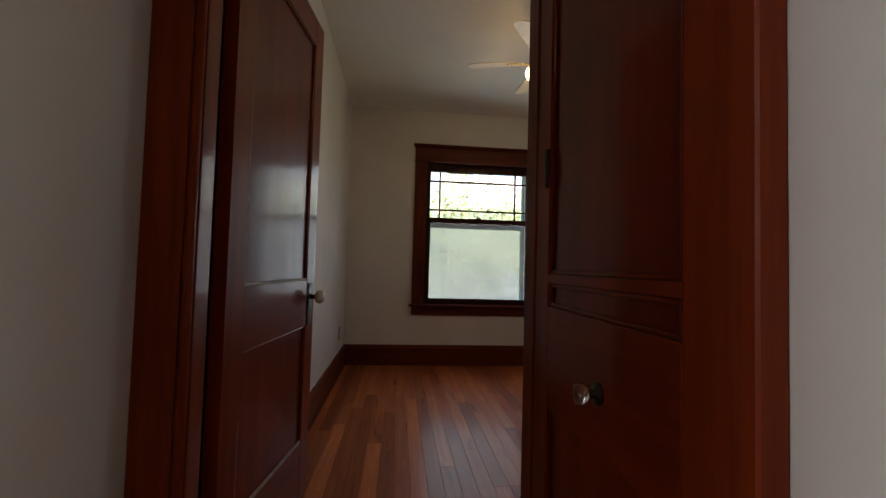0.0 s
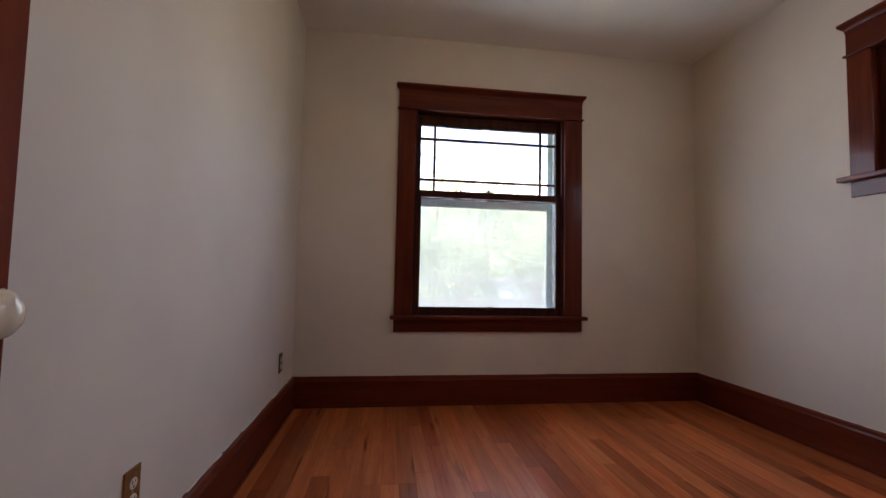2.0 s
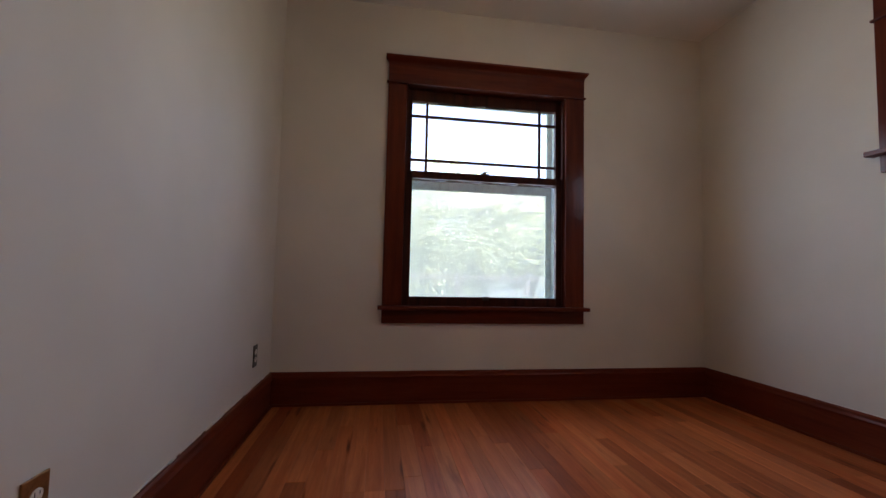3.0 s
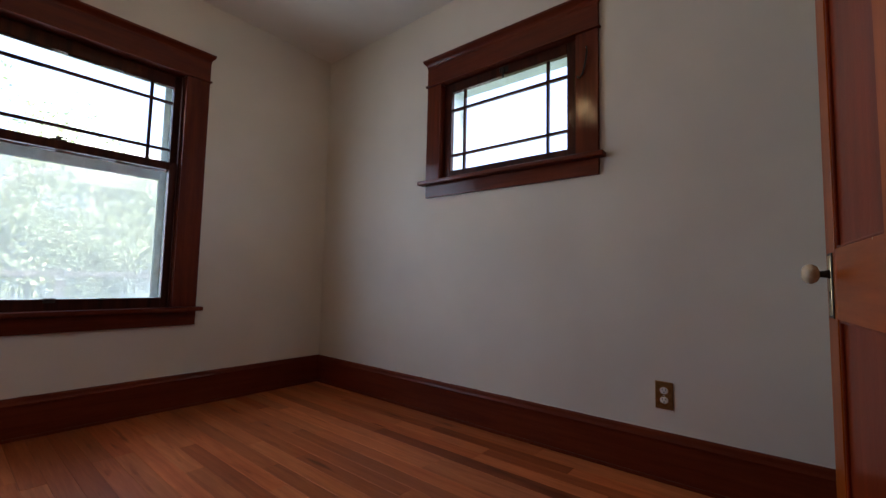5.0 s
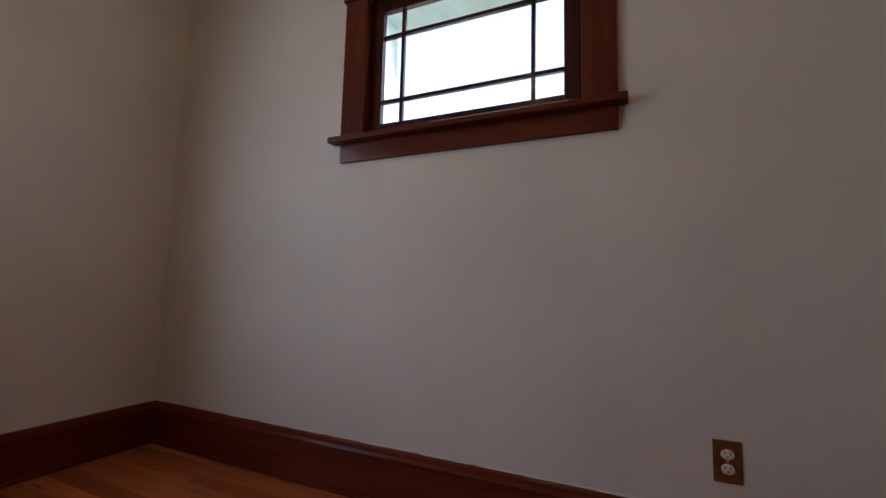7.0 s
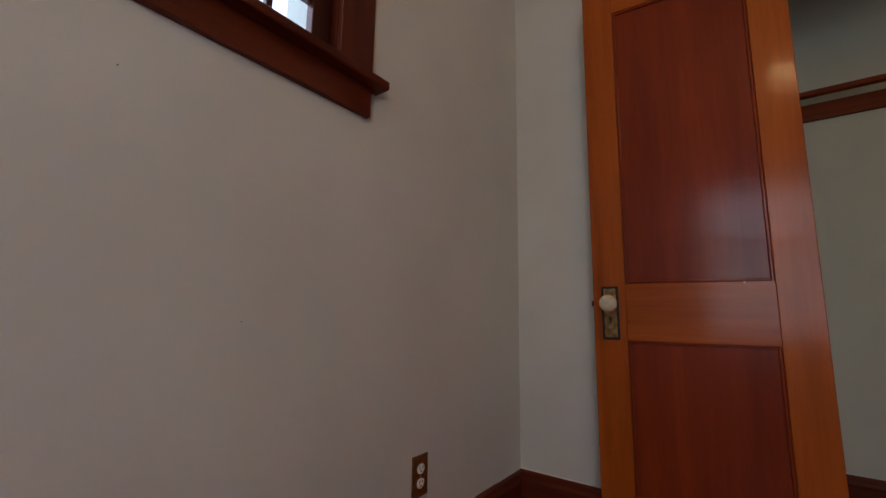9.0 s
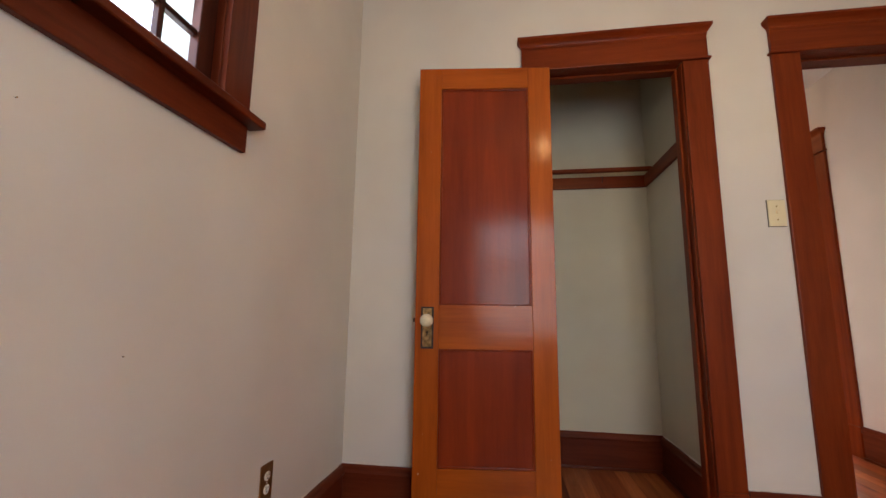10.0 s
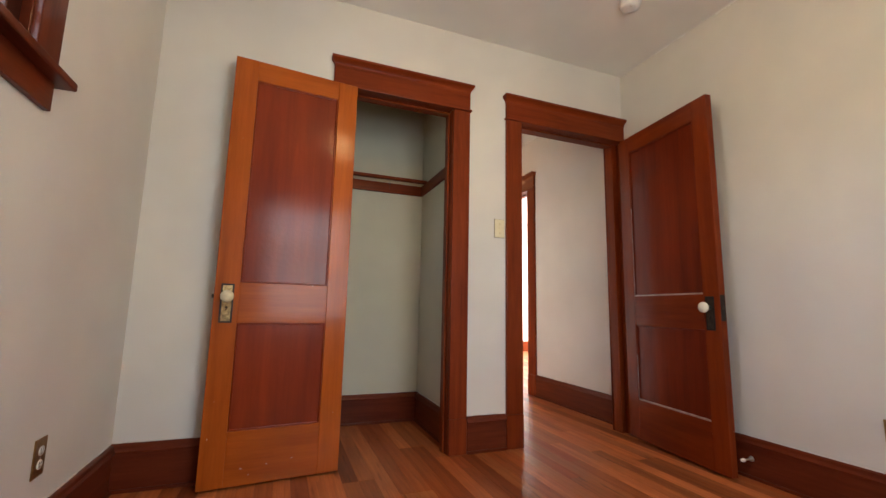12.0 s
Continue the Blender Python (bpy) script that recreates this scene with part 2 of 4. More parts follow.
WHITEP = simple("white_plastic", (0.78, 0.76, 0.72), 0.45, 0.0, 20, 0.03)
BLADE = simple("cream_fan_blade", (0.72, 0.66, 0.52), 0.4, 0.0, 12, 0.08)
FANMETAL = simple("antique_fan_metal", (0.42, 0.30, 0.15), 0.35, 0.7, 40, 0.2)
IRON = simple("pale_gilt_metal", (0.66, 0.52, 0.28), 0.35, 0.4, 40, 0.15)
RUBBER = simple("white_rubber", (0.75, 0.74, 0.70), 0.6)
SHADE = glow("lit_glass_shade", (1.0, 0.66, 0.30), 1.2)
# Pale tone of wear; on the door ledges it also stands for caught light.
DUSTY_LIT = simple("worn_lit_pale", (0.36, 0.26, 0.22), 0.6, 0.0, 25, 0.35)
CRYSTAL = simple("clear_knob_glass", (0.85, 0.82, 0.80), 0.04, 0.0, 60, 0.2)

CRYSTAL.node_tree.nodes["Principled BSDF"].inputs["Transmission Weight"].default_value = 1.0


# ---------------- mesh helpers ----------------
def box(bm, x0, y0, z0, x1, y1, z1, bevel=0.0, seg=1):
    vs = [bm.verts.new((x, y, z)) for x in (x0, x1) for y in (y0, y1) for z in (z0, z1)]
    q = [(0, 1, 3, 2), (4, 6, 7, 5), (0, 4, 5, 1), (2, 3, 7, 6), (0, 2, 6, 4), (1, 5, 7, 3)]
    fs = [bm.faces.new([vs[i] for i in f]) for f in q]
    if bevel:
        es = list({e for f in fs for e in f.edges})
        bmesh.ops.bevel(bm, geom=es, offset=bevel, segments=seg, affect="EDGES", profile=0.6)
    return bm


def boxes(*rows, bevel=0.0, seg=1):
    bm = bmesh.new()
    for r in rows:
        box(bm, *r, bevel=bevel, seg=seg)
    return bm


def lathe(profile, steps=24, axis="z", flutes=0, depth=0.0):
    """A turned body from (radius, height) pairs; flutes press grooves into it."""
    bm = bmesh.new()
    rings = []
    for r, h in profile:
        ring = []
        for i in range(steps):
            a = 2 * math.pi * i / steps
            k = r * (1 - depth * (0.5 + 0.5 * math.cos(flutes * a))) if flutes else r
            p = (k * math.cos(a), k * math.sin(a), h)
            if axis == "y":
                p = (p[0], -h, p[1])
            elif axis == "x":
                p = (h, p[0], p[1])
            ring.append(bm.verts.new(p))
        rings.append(ring)
    for a, b in zip(rings, rings[1:]):
        for i in range(steps):
            bm.faces.new((a[i], a[(i + 1) % steps], b[(i + 1) % steps], b[i]))
    bm.faces.new(rings[0][::-1])
    bm.faces.new(rings[-1])
    bmesh.ops.recalc_face_normals(bm, faces=bm.faces)
    for f in bm.faces:
        f.smooth = True
    return bm


def moved(bm, m):
    bmesh.ops.transform(bm, matrix=m, verts=bm.verts)
    return bm


def join(*bms):
    out = bmesh.new()
    for b in bms:
        me = bpy.data.meshes.new("tmp")
        b.to_mesh(me)
        b.free()
        out.from_mesh(me)
        bpy.data.meshes.remove(me)
    return out


def tube(points, r, steps=10):
    """A round rod bent through the points."""
    bm = bmesh.new()
    pts = [Vector(p) for p in points]
    rings = []
    for i, p in enumerate(pts):
        d = (pts[min(i + 1, len(pts) - 1)] - pts[max(i - 1, 0)]).normalized()
        q = d.to_track_quat("Z", "Y")
        rings.append([bm.verts.new(p + q @ Vector((r * math.cos(a), r * math.sin(a), 0)))
                      for a in (2 * math.pi * k / steps for k in range(steps))])
    for a, b in zip(rings, rings[1:]):
        for i in range(steps):
            bm.faces.new((a[i], a[(i + 1) % steps], b[(i + 1) % steps], b[i]))
    bm.faces.new(rings[0][::-1])
    bm.faces.new(rings[-1])
    bmesh.ops.recalc_face_normals(bm, faces=bm.faces)
    for f in bm.faces:
        f.smooth = True
    return bm


def mesh_of(name, bm, material):
    me = bpy.data.meshes.new(name)
    bm.to_mesh(me)
    bm.free()
    me.materials.append(material)
    return me


def part(name, bm, material, parent, label=""):
    ob = new(name, mesh_of(name, bm, material))
    ob.parent = parent
    return tagged(ob, label)


def thing(name, m, label, category, group="", kind=""):
    ob = new(name)
    ob.empty_display_size = 0.1
    ob.matrix_world = m
    return tagged(ob, label, category, group, kind)


def structure(name, bm, material, label, category):
    return tagged(new(name, mesh_of(name, bm, material)), label, category, "", "structure")


NORTH, EAST = pose(0, D, 0), pose(W, 0, 0, 0, 0, -90)
SOUTH, WEST = pose(0, 0, 0, 0, 0, 180), pose(0, 0, 0, 0, 0, 90)
# each wall's own frame: x to the right seen from inside, y outwards, z up


# ---------------- walls, ceiling ----------------
def wall_with_hole(x0, x1, y0, y1, z1, holes):
    """Wall boxes along x around openings (x0, x1, z0, z1), in the wall's frame."""
    bm = bmesh.new()
    at = x0
    for a, b, lo, hi in sorted(holes):
        box(bm, at, y0, 0, a, y1, z1)
        if lo > 0:
            box(bm, a, y0, 0, b, y1, lo)
        if hi < z1:
            box(bm, a, y0, hi, b, y1, z1)
        at = b
    box(bm, at, y0, 0, x1, y1, z1)
    return bm


HW, HE, HS = -0.06, 0.892, -3.4      # hall: west, east and south faces
structure("wall_north", moved(wall_with_hole(-0.15, W + 0.15, 0, 0.16, H, [(0.78, 1.94, 0.575, 2.115)]), NORTH), WALL, "warm grey painted plaster wall with a window", "wall")
structure("wall_east", moved(wall_with_hole(-D, 0.95, 0, 0.16, H, [(-1.958, -1.026, 1.44, 2.115)]), EAST), WALL, "warm grey painted plaster wall with a small high window", "wall")
structure("wall_south", moved(wall_with_hole(-W, 0.0, 0, 0.12, H, [(-2.055, -1.38, 0, 2.125), (-0.915, -0.012, 0, 2.125)]), SOUTH), WALL, "warm grey painted plaster wall with two doorways", "wall")
structure("wall_west", boxes((-0.15, 0.0, 0, 0, D, H)), WALL, "warm grey painted plaster wall", "wall")
structure("closet_wall", boxes((1.215, -0.79, 0, 1.335, -0.12, H), (1.215, -0.91, 0, 2.57, -0.79, H), (2.45, -0.79, 0, 2.57, -0.12, H)), CLOSET, "pale green-grey painted closet walls", "wall")
structure("hall_wall_west", boxes((HW - 0.12, -1.39, 0, HW, -0.12, H), (HW - 0.12, -2.20, 2.125, HW, -1.39, H), (HW - 0.12, HS, 0, HW, -2.20, H)), WALL, "warm grey painted hall wall with a doorway", "wall")
structure("hall_wall_east", boxes((HE, HS, 0, HE + 0.12, -0.8115, H), (HE + 0.04, -0.8115, 0, HE + 0.12, -0.12, H), (HE, -0.8115, 2.16, HE + 0.04, -0.12, H)), WALL, "warm grey painted hall wall beside a cupboard door", "wall")
structure("hall_wall_south", boxes((HW - 0.12, HS - 0.12, 0, HE + 0.12, HS, H)), WALL, "warm grey painted wall at the end of the hall", "wall")
structure("side_room_wall", boxes((-3.7, -5.4, 0, HW - 0.12, -5.28, H), (-3.7, -5.28, 0, -3.58, -4.2, H), (-3.7, -4.2, 0, -3.58, -2.4, 0.8), (-3.7, -4.2, 2.35, -3.58, -2.4, H),
                                  (-3.7, -2.4, 0, -3.58, -0.9, H), (-3.7, -0.9, 0, HW - 0.12, -0.78, H), (HW - 0.12, -5.4, 0, HW, HS - 0.12, H)), WALL, "bright painted walls of the next room", "wall")
structure("ceiling", boxes((-0.15, -0.12, H, W + 0.15, D + 0.16, H + 0.1), (-3.8, -5.5, H, HE + 0.12, -0.12, H + 0.1), (HE + 0.12, -0.9, H, W + 0.15, -0.12, H + 0.1)), CEIL, "off-white painted plaster ceiling", "ceiling")
_rng = random.Random(21)
for _y, _n in ((0.34, 0.10), (0.52, 0.06), (0.78, 0.13), (1.15, 0.05)):
    _bm, _k = bmesh.new(), _y
    while _k < _y + _n:
        _s = _rng.uniform(0.008, 0.02)
        box(_bm, 0.0005, _k, H - _rng.uniform(0.006, 0.014), _rng.uniform(0.002, 0.005), _k + _s, H - 0.0005)
        _k += _s
    structure("plaster_edge", _bm, CEIL, "chipped white plaster edge under the ceiling", "plaster")
structure("side_room_baseboard", boxes((-3.58, -5.28, 0, HW - 0.12, -5.26, 0.2), bevel=0.004), TRIM["x"], "dark red-brown varnished wooden baseboard", "baseboard")


# ---------------- wooden trim ----------------
def board_run(name, m, x0, x1, cut0=0.0, cut1=0.0):
    """A baseboard with its cap and shoe along a wall's frame."""
    t = thing(name, m, "dark red-brown varnished wooden baseboard", "baseboard", "", "structure")
    part("board", boxes((x0 + cut0, -0.017, 0, x1 - cut1, 0, 0.165), bevel=0.002), BASE["x"], t)
    bm = bmesh.new()
    prof = [(0, 0.166), (-0.024, 0.166), (-0.026, 0.174), (-0.020, 0.186), (-0.018, 0.200), (-0.012, 0.207), (0, 0.207)]
    for x in (x0 + cut0, x1 - cut1):
        for y, z in prof:
            bm.verts.new((x, y, z))
    bm.verts.ensure_lookup_table()
    k = len(prof)
    for i in range(k):
        j = (i + 1) % k
        bm.faces.new([bm.verts[q] for q in (i, j, k + j, k + i)])
    bm.faces.new([bm.verts[i] for i in range(k)])
    bm.faces.new([bm.verts[k + i] for i in range(k)])
    bmesh.ops.recalc_face_normals(bm, faces=bm.faces)
    part("cap", bm, BASE["x"], t)
    part("shoe", boxes((x0 + cut0, -0.030, 0.0005, x1 - cut1, -0.0175, 0.016), bevel=0.004, seg=2), BASE["x"], t)
    rng = random.Random(name)
    bead, x = bmesh.new(), x0 + cut0
    while x < x1 - cut1 - 0.02:
        n = min(rng.uniform(0.04, 0.20), x1 - cut1 - x)
        h, d = rng.uniform(0.0012, 0.0035), rng.uniform(0.003, 0.009)
        box(bead, x, -d, 0.2072, x + n, 0, 0.2072 + h)
        x += n + rng.choice((0.0, 0.0, 0.03))
    part("paint_bead", bead, WALL, t, "uneven bead of wall paint along the top edge")
    return t


board_run("baseboard_north", NORTH, 0, W, 0.001, 0.001)
board_run("baseboard_east", EAST, -D, 0, 0.031, 0.031)
board_run("baseboard_west", WEST, 0, D, 0.024, 0.031)
board_run("baseboard_south_1", SOUTH, -W, -2.155, 0.001, 0)
board_run("baseboard_south_2", SOUTH, -1.278, -1.0165)
board_run("closet_baseboard_1", pose(0, -0.79, 0, 0, 0, 180), -2.45, -1.335, 0.001, 0.001)
board_run("closet_baseboard_2", pose(1.335, 0, 0, 0, 0, 90), -0.79, -0.12, 0.031, 0.001)
board_run("hall_baseboard_1", pose(HW, 0, 0, 0, 0, 90), -1.273, -0.143)
board_run("hall_baseboard_2", pose(HW, 0, 0, 0, 0, 90), HS, -2.318, 0.001)


def head(parent, x0, x1, z0, z1, grain="x", ends=0.02, woods=TRIM):
    """Craftsman head trim: fillet, flat board and flared crown."""
    h = part("head_board", boxes((x0, -0.022, z0 + 0.012, x1, 0, z1 - 0.044), bevel=0.002), woods[grain], parent)
    part("fillet", boxes((x0 - 0.010, -0.032, z0, x1 + 0.010, 0, z0 + 0.0115), bevel=0.004, seg=2), woods[grain], parent)
    bm = bmesh.new()
    levels = [(z1 - 0.0515, 0.001, 0.0245), (z1 - 0.040, 0.001, 0.0245), (z1 - 0.036, 0.003, 0.0265), (z1 - 0.027, 0.009, 0.034), (z1 - 0.018, 0.016, 0.046), (z1 - 0.012, 0.019, 0.052), (z1, 0.019, 0.052)]
    rings = []
    for z, e, d in levels:
        e = e * ends / 0.02
        rings.append([bm.verts.new(p) for p in ((x0 - e, 0, z), (x0 - e, -d, z), (x1 + e, -d, z), (x1 + e, 0, z))])
    for a, b in zip(rings, rings[1:]):
        for i in range(4):
            bm.faces.new((a[i], a[(i + 1) % 4], b[(i + 1) % 4], b[i]))
    bm.faces.new(rings[0])
    bm.faces.new(rings[-1])
    bmesh.ops.recalc_face_normals(bm, faces=bm.faces)
    part("crown", bm, woods[grain], parent)
    return h


def doorway(name, m, x0, x1, c0, c1, depth, plinth=True, label="dark red-brown varnished doorway trim with a flared head", rebate=None):
    """Casing, jambs and stops of a doorway x0..x1 in a wall's frame; c0, c1: the casings' outer edges."""
    t = thing(name, m, label, "door frame", "", "structure")
    r = x1 + 0.004 if rebate is None else rebate
    for a, b, in ((c0, x0 - 0.004), (r, c1)):
        part("casing", boxes((a, -0.02, 0.2 if plinth else 0, b, 0, 2.105), bevel=0.003, seg=2), TRIM["z"], t)
        if plinth:
            part("plinth", boxes((a - 0.001, -0.024, 0, b + 0.001, 0, 0.1995), bevel=0.003), TRIM["z"], t)
    head(t, c0, c1, 2.1055, 2.279, ends=0.02)
    part("jamb", boxes((x0 - 0.02, -0.001, 0, x0, depth, 2.105), bevel=0.002), TRIM["z"], t)
    if rebate is None:
        part("jamb", boxes((x1, -0.001, 0, x1 + 0.02, depth, 2.105), bevel=0.002), TRIM["z"], t)
        part("stop", boxes((x1 - 0.012, 0.04, 0, x1, 0.085, 2.092), bevel=0.003), TRIM["z"], t)
    else:
        part("jamb", boxes((x1, 0.048, 0, rebate + 0.0095, depth, 2.105), bevel=0.004, seg=2), TRIM["z"], t)
        part("hinge_jamb", boxes((rebate, -0.001, 0, rebate + 0.0095, 0.0475, 2.105), bevel=0.001), TRIM["z"], t)
    part("head_jamb", boxes((x0 + 0.0005, -0.001, 2.1052, (x1 if rebate is None else rebate) - 0.0005, depth, 2.124)), TRIM["x"], t)
    part("stop", boxes((x0, 0.04, 0, x0 + 0.012, 0.085, 2.092), bevel=0.003), TRIM["z"], t)
    part("head_stop", boxes((x0, 0.04, 2.0925, x1, 0.085, 2.1045), bevel=0.003), TRIM["x"], t)
    return t


bed_way = doorway("doorway_1", SOUTH, -0.893, -0.06, -1.014, -0.002, 0.121, rebate=-0.022)
# Added dark board stands in for the black shade in the hinge gap.
part("corner_board", boxes((-0.013, -0.150, 0.172, -0.0005, -0.0215, 2.10), bevel=0.002), SASH["z"], bed_way, "dark board added for the shade in the gap behind the open door")
part("strike_plate", boxes((-0.8925, 0.008, 0.80, -0.8885, 0.034, 0.93), bevel=0.001), BLACKM, bed_way, "dark iron strike plate")
closet_way = doorway("doorway_2", SOUTH, -2.035, -1.40, -2.15, -1.283, 0.121)
hall_trim = thing("doorway_3", pose(0, -0.12, 0), "dark red-brown varnished hall side trim of the bedroom doorway", "door frame", "", "structure")
part("casing", boxes((HW + 0.001, -0.022, 0, 0.036, 0, 2.105), bevel=0.003, seg=2), TRIM["z"], hall_trim)
part("edge_bead", tube([(0.048, -0.013, 0), (0.048, -0.013, 2.105)], 0.012), TRIM["z"], hall_trim)
part("head_board", boxes((HW + 0.001, -0.022, 2.106, HE - 0.030, 0, 2.26), bevel=0.003), TRIM["x"], hall_trim)
side_way = doorway("doorway_4", pose(HW, 0, 0, 0, 0, 90), -2.18, -1.41, -2.315, -1.275, 0.121)


# ---------------- doors ----------------
def knob_set(parent, x, z, y, side, plate_mat, edge_mat, w=0.057, h=0.184, knob_mat=PORCELAIN):
    """Escutcheon plate, shank and turned knob on a door face; side -1 is the front."""
    s = side
    plate = part("escutcheon", boxes(*[sorted_box(x - w / 2, y, z - 0.124, x + w / 2, y + s * 0.003, z - 0.124 + h)], bevel=0.001), edge_mat, parent, "old knob plate with a keyhole")
    part("plate_face", boxes(*[sorted_box(x - w / 2 + 0.008, y + s * 0.0032, z - 0.116, x + w / 2 - 0.008, y + s * 0.0045, z - 0.132 + h)], bevel=0.0005), plate_mat, plate)
    part("keyhole", join(moved(lathe([(0.0045, 0), (0.0045, 0.0008)], 12, "y"), Matrix.Translation((x, y - 0.0047 if s < 0 else y + 0.0055, z - 0.052))),
                         boxes(sorted_box(x - 0.002, y + s * 0.0047, z - 0.066, x + 0.002, y + s * 0.0055, z - 0.053))), BLACKM, plate)
    shank = moved(lathe([(0.014, 0), (0.011, 0.006), (0.009, 0.022), (0.012, 0.026)], 20, "y"), Matrix.Scale(-s, 4, (0, 1, 0)))
    bmesh.ops.recalc_face_normals(shank, faces=shank.faces)
    part("shank", moved(shank, Matrix.Translation((x, y + s * 0.003, z))), edge_mat, parent)
    kb = moved(lathe([(0.010, 0.022), (0.022, 0.027), (0.0285, 0.036), (0.030, 0.044), (0.027, 0.053), (0.018, 0.060), (0.006, 0.062)], 24, "y", 8, 0.05), Matrix.Scale(-s, 4, (0, 1, 0)))
    bmesh.ops.recalc_face_normals(kb, faces=kb.faces)
    part("knob", moved(kb, Matrix.Translation((x, y + s * 0.003, z))), knob_mat, parent, "cream porcelain knob")


def sorted_box(x0, y0, z0, x1, y1, z1):
    return (min(x0, x1), min(y0, y1), min(z0, z1), max(x0, x1), max(y0, y1), max(z0, z1))


def panel_door(name, m, w, frame_mats, panel_mat, lock_x, label, plate_mat, edge_mat, panels=((0.262, 0.750), (0.945, 1.972)), stile=0.112, t=0.035, z0=0.012, z1=2.09, ledge=None, both=True, knob_mat=PORCELAIN, edge_wood=DOORP):
    """A two-panel door; front face at y 0, width along x, lock_x: the knob's place."""
    d = thing(name, m, label, "door")
    fz, fx = frame_mats["z"], frame_mats["x"]
    part("stile", boxes((0, 0, z0, stile, t, z1), bevel=0.001), fz, d)
    part("stile", boxes((w - stile, 0, z0, w, t, z1), bevel=0.002), fz, d)
    zs = [z0] + [z for p in panels for z in p] + [z1]
    for a, b, nm in zip(zs[::2], zs[1::2], ("bottom_rail", "lock_rail", "top_rail") if len(panels) == 2 else ("bottom_rail", "lock_rail", "middle_rail", "top_rail")):
        part(nm, boxes((stile + 0.0003, 0.0005, a, w - stile - 0.0003, t - 0.0005, b), bevel=0.0006), fx, d)
    for (a, b) in panels:
        part("panel", boxes((stile + 0.0005, 0.011, a + 0.0005, w - stile - 0.0005, t - 0.011, b - 0.0005)), panel_mat, d)
        for y0, y1 in ((0.0032, 0.0108), (t - 0.0108, t - 0.0032)):
            k = 0.009
            e = stile + 0.0006
            part("moulding", boxes((e, y0, a + 0.0006, e + k, y1, b - 0.0006), (w - e - k, y0, a + 0.0006, w - e, y1, b - 0.0006),
                                   (e + k, y0, a + 0.0006, w - e - k, y1, a + k), (e + k, y0, b - k, w - e - k, y1, b - 0.0006), bevel=0.003, seg=2), panel_mat, d)
        if ledge:
            # The ledge's paleness is dust and wear plus light painted on its top.
            part("ledge", boxes((stile + 0.0012, 0.0006, a - 0.0005, w - stile - 0.0012, 0.0108, a + 0.0095), bevel=0.003, seg=2), ledge, d, "pale worn ledge below the panel, caught light put into its colour")
            part("worn_edge", boxes((stile + 0.0012, 0.0008, a + 0.012, stile + 0.0042, 0.006, a + 0.6 * (b - a)), bevel=0.001), ledge, d, "pale worn edge of the moulding")
    if lock_x is not None:
        knob_set(d, lock_x, 0.872, 0.0, -1, plate_mat, edge_mat, knob_mat=knob_mat)
        if both:
            knob_set(d, lock_x, 0.872, t, 1, plate_mat, edge_mat, knob_mat=knob_mat)
        e = w if lock_x > w / 2 else 0.0
        s = 1 if lock_x > w / 2 else -1
        lp = part("latch_plate", boxes(sorted_box(e, 0.006, 0.80, e + s * 0.0015, t - 0.006, 0.94)), edge_mat, d, "worn latch plate on the door edge")
        part("latch", boxes(sorted_box(e + s * 0.0016, 0.011, 0.862, e + s * 0.010, t - 0.011, 0.882), bevel=0.002), BRONZE, lp)
        part("edge", boxes(sorted_box(e, 0.002, z0 + 0.002, e + s * 0.0008, t - 0.002, z1 - 0.002)), edge_wood, d, "worn bare door edge")
        h = 0.0 if lock_x > w / 2 else w
        for z in (0.25, 1.83):
            part("hinge", moved(lathe([(0.004, -0.052), (0.0065, -0.048), (0.0065, 0.048), (0.004, 0.052)], 12), Matrix.Translation((h, t + 0.004, z))), edge_mat, d)
    return d


panel_door("bedroom_door", pose(0.070, 0.033, 0, 0, 0, 83.5), 0.760, DARKW, DARKP, 0.700, "dark red-brown varnished two-panel wooden door standing open against the wall", BRONZE, BLACKM, stile=0.102, t=0.042, ledge=DUSTY_LIT, both=False, edge_wood=TRIM["z"])
closet_door = panel_door("closet_door", pose(2.643, 0.142, 0, 0, 0, 186.1), 0.627, DOORW, DOORP, 0.055, "orange-brown varnished two-panel closet door with darker red panels standing wide open", BRASS, BLACKM, panels=((0.252, 0.748), (0.940, 1.984)), stile=0.106, knob_mat=AGED)

for x, z, w in ((0.175, 0.085, 0.012), (0.285, 0.092, 0.010), (0.398, 0.104, 0.009), (0.21, 0.055, 0.008), (0.585, 0.30, 0.004)):
    sm = moved(lathe([(0.5, 0.0), (0.5, 0.0004)], 9, "y"), Matrix.Translation((x, -0.0001, z)) @ Matrix.Diagonal((w, 1, w * 0.45, 1)))
    part("scuff_mark", sm, DUSTY_LIT, closet_door, "pale scuff in the varnish")

# hall cupboard door, closed, with a clear glass knob
linen = panel_door("hall_cupboard_door", pose(HE - 0.02, -0.155, 0, 0, 0, -90), 0.620, DARKW, DARKP, None, "closed dark red-brown cupboard door with a clear glass knob",
                   BRONZE, BLACKM, panels=((0.262, 0.715), (0.937, 0.990), (1.010, 1.972)), stile=0.083)
part("knob_rose", moved(lathe([(0.020, 0), (0.018, 0.004), (0.008, 0.006), (0.008, 0.018)], 20, "y"), Matrix.Translation((0.330, 0, 0.815))), BRONZE, linen)
part("knob", moved(lathe([(0.008, 0.018), (0.015, 0.022), (0.0195, 0.030), (0.0165, 0.039), (0.008, 0.042)], 8, "y"), Matrix.Translation((0.330, 0, 0.815))), CRYSTAL, linen, "clear faceted glass knob")
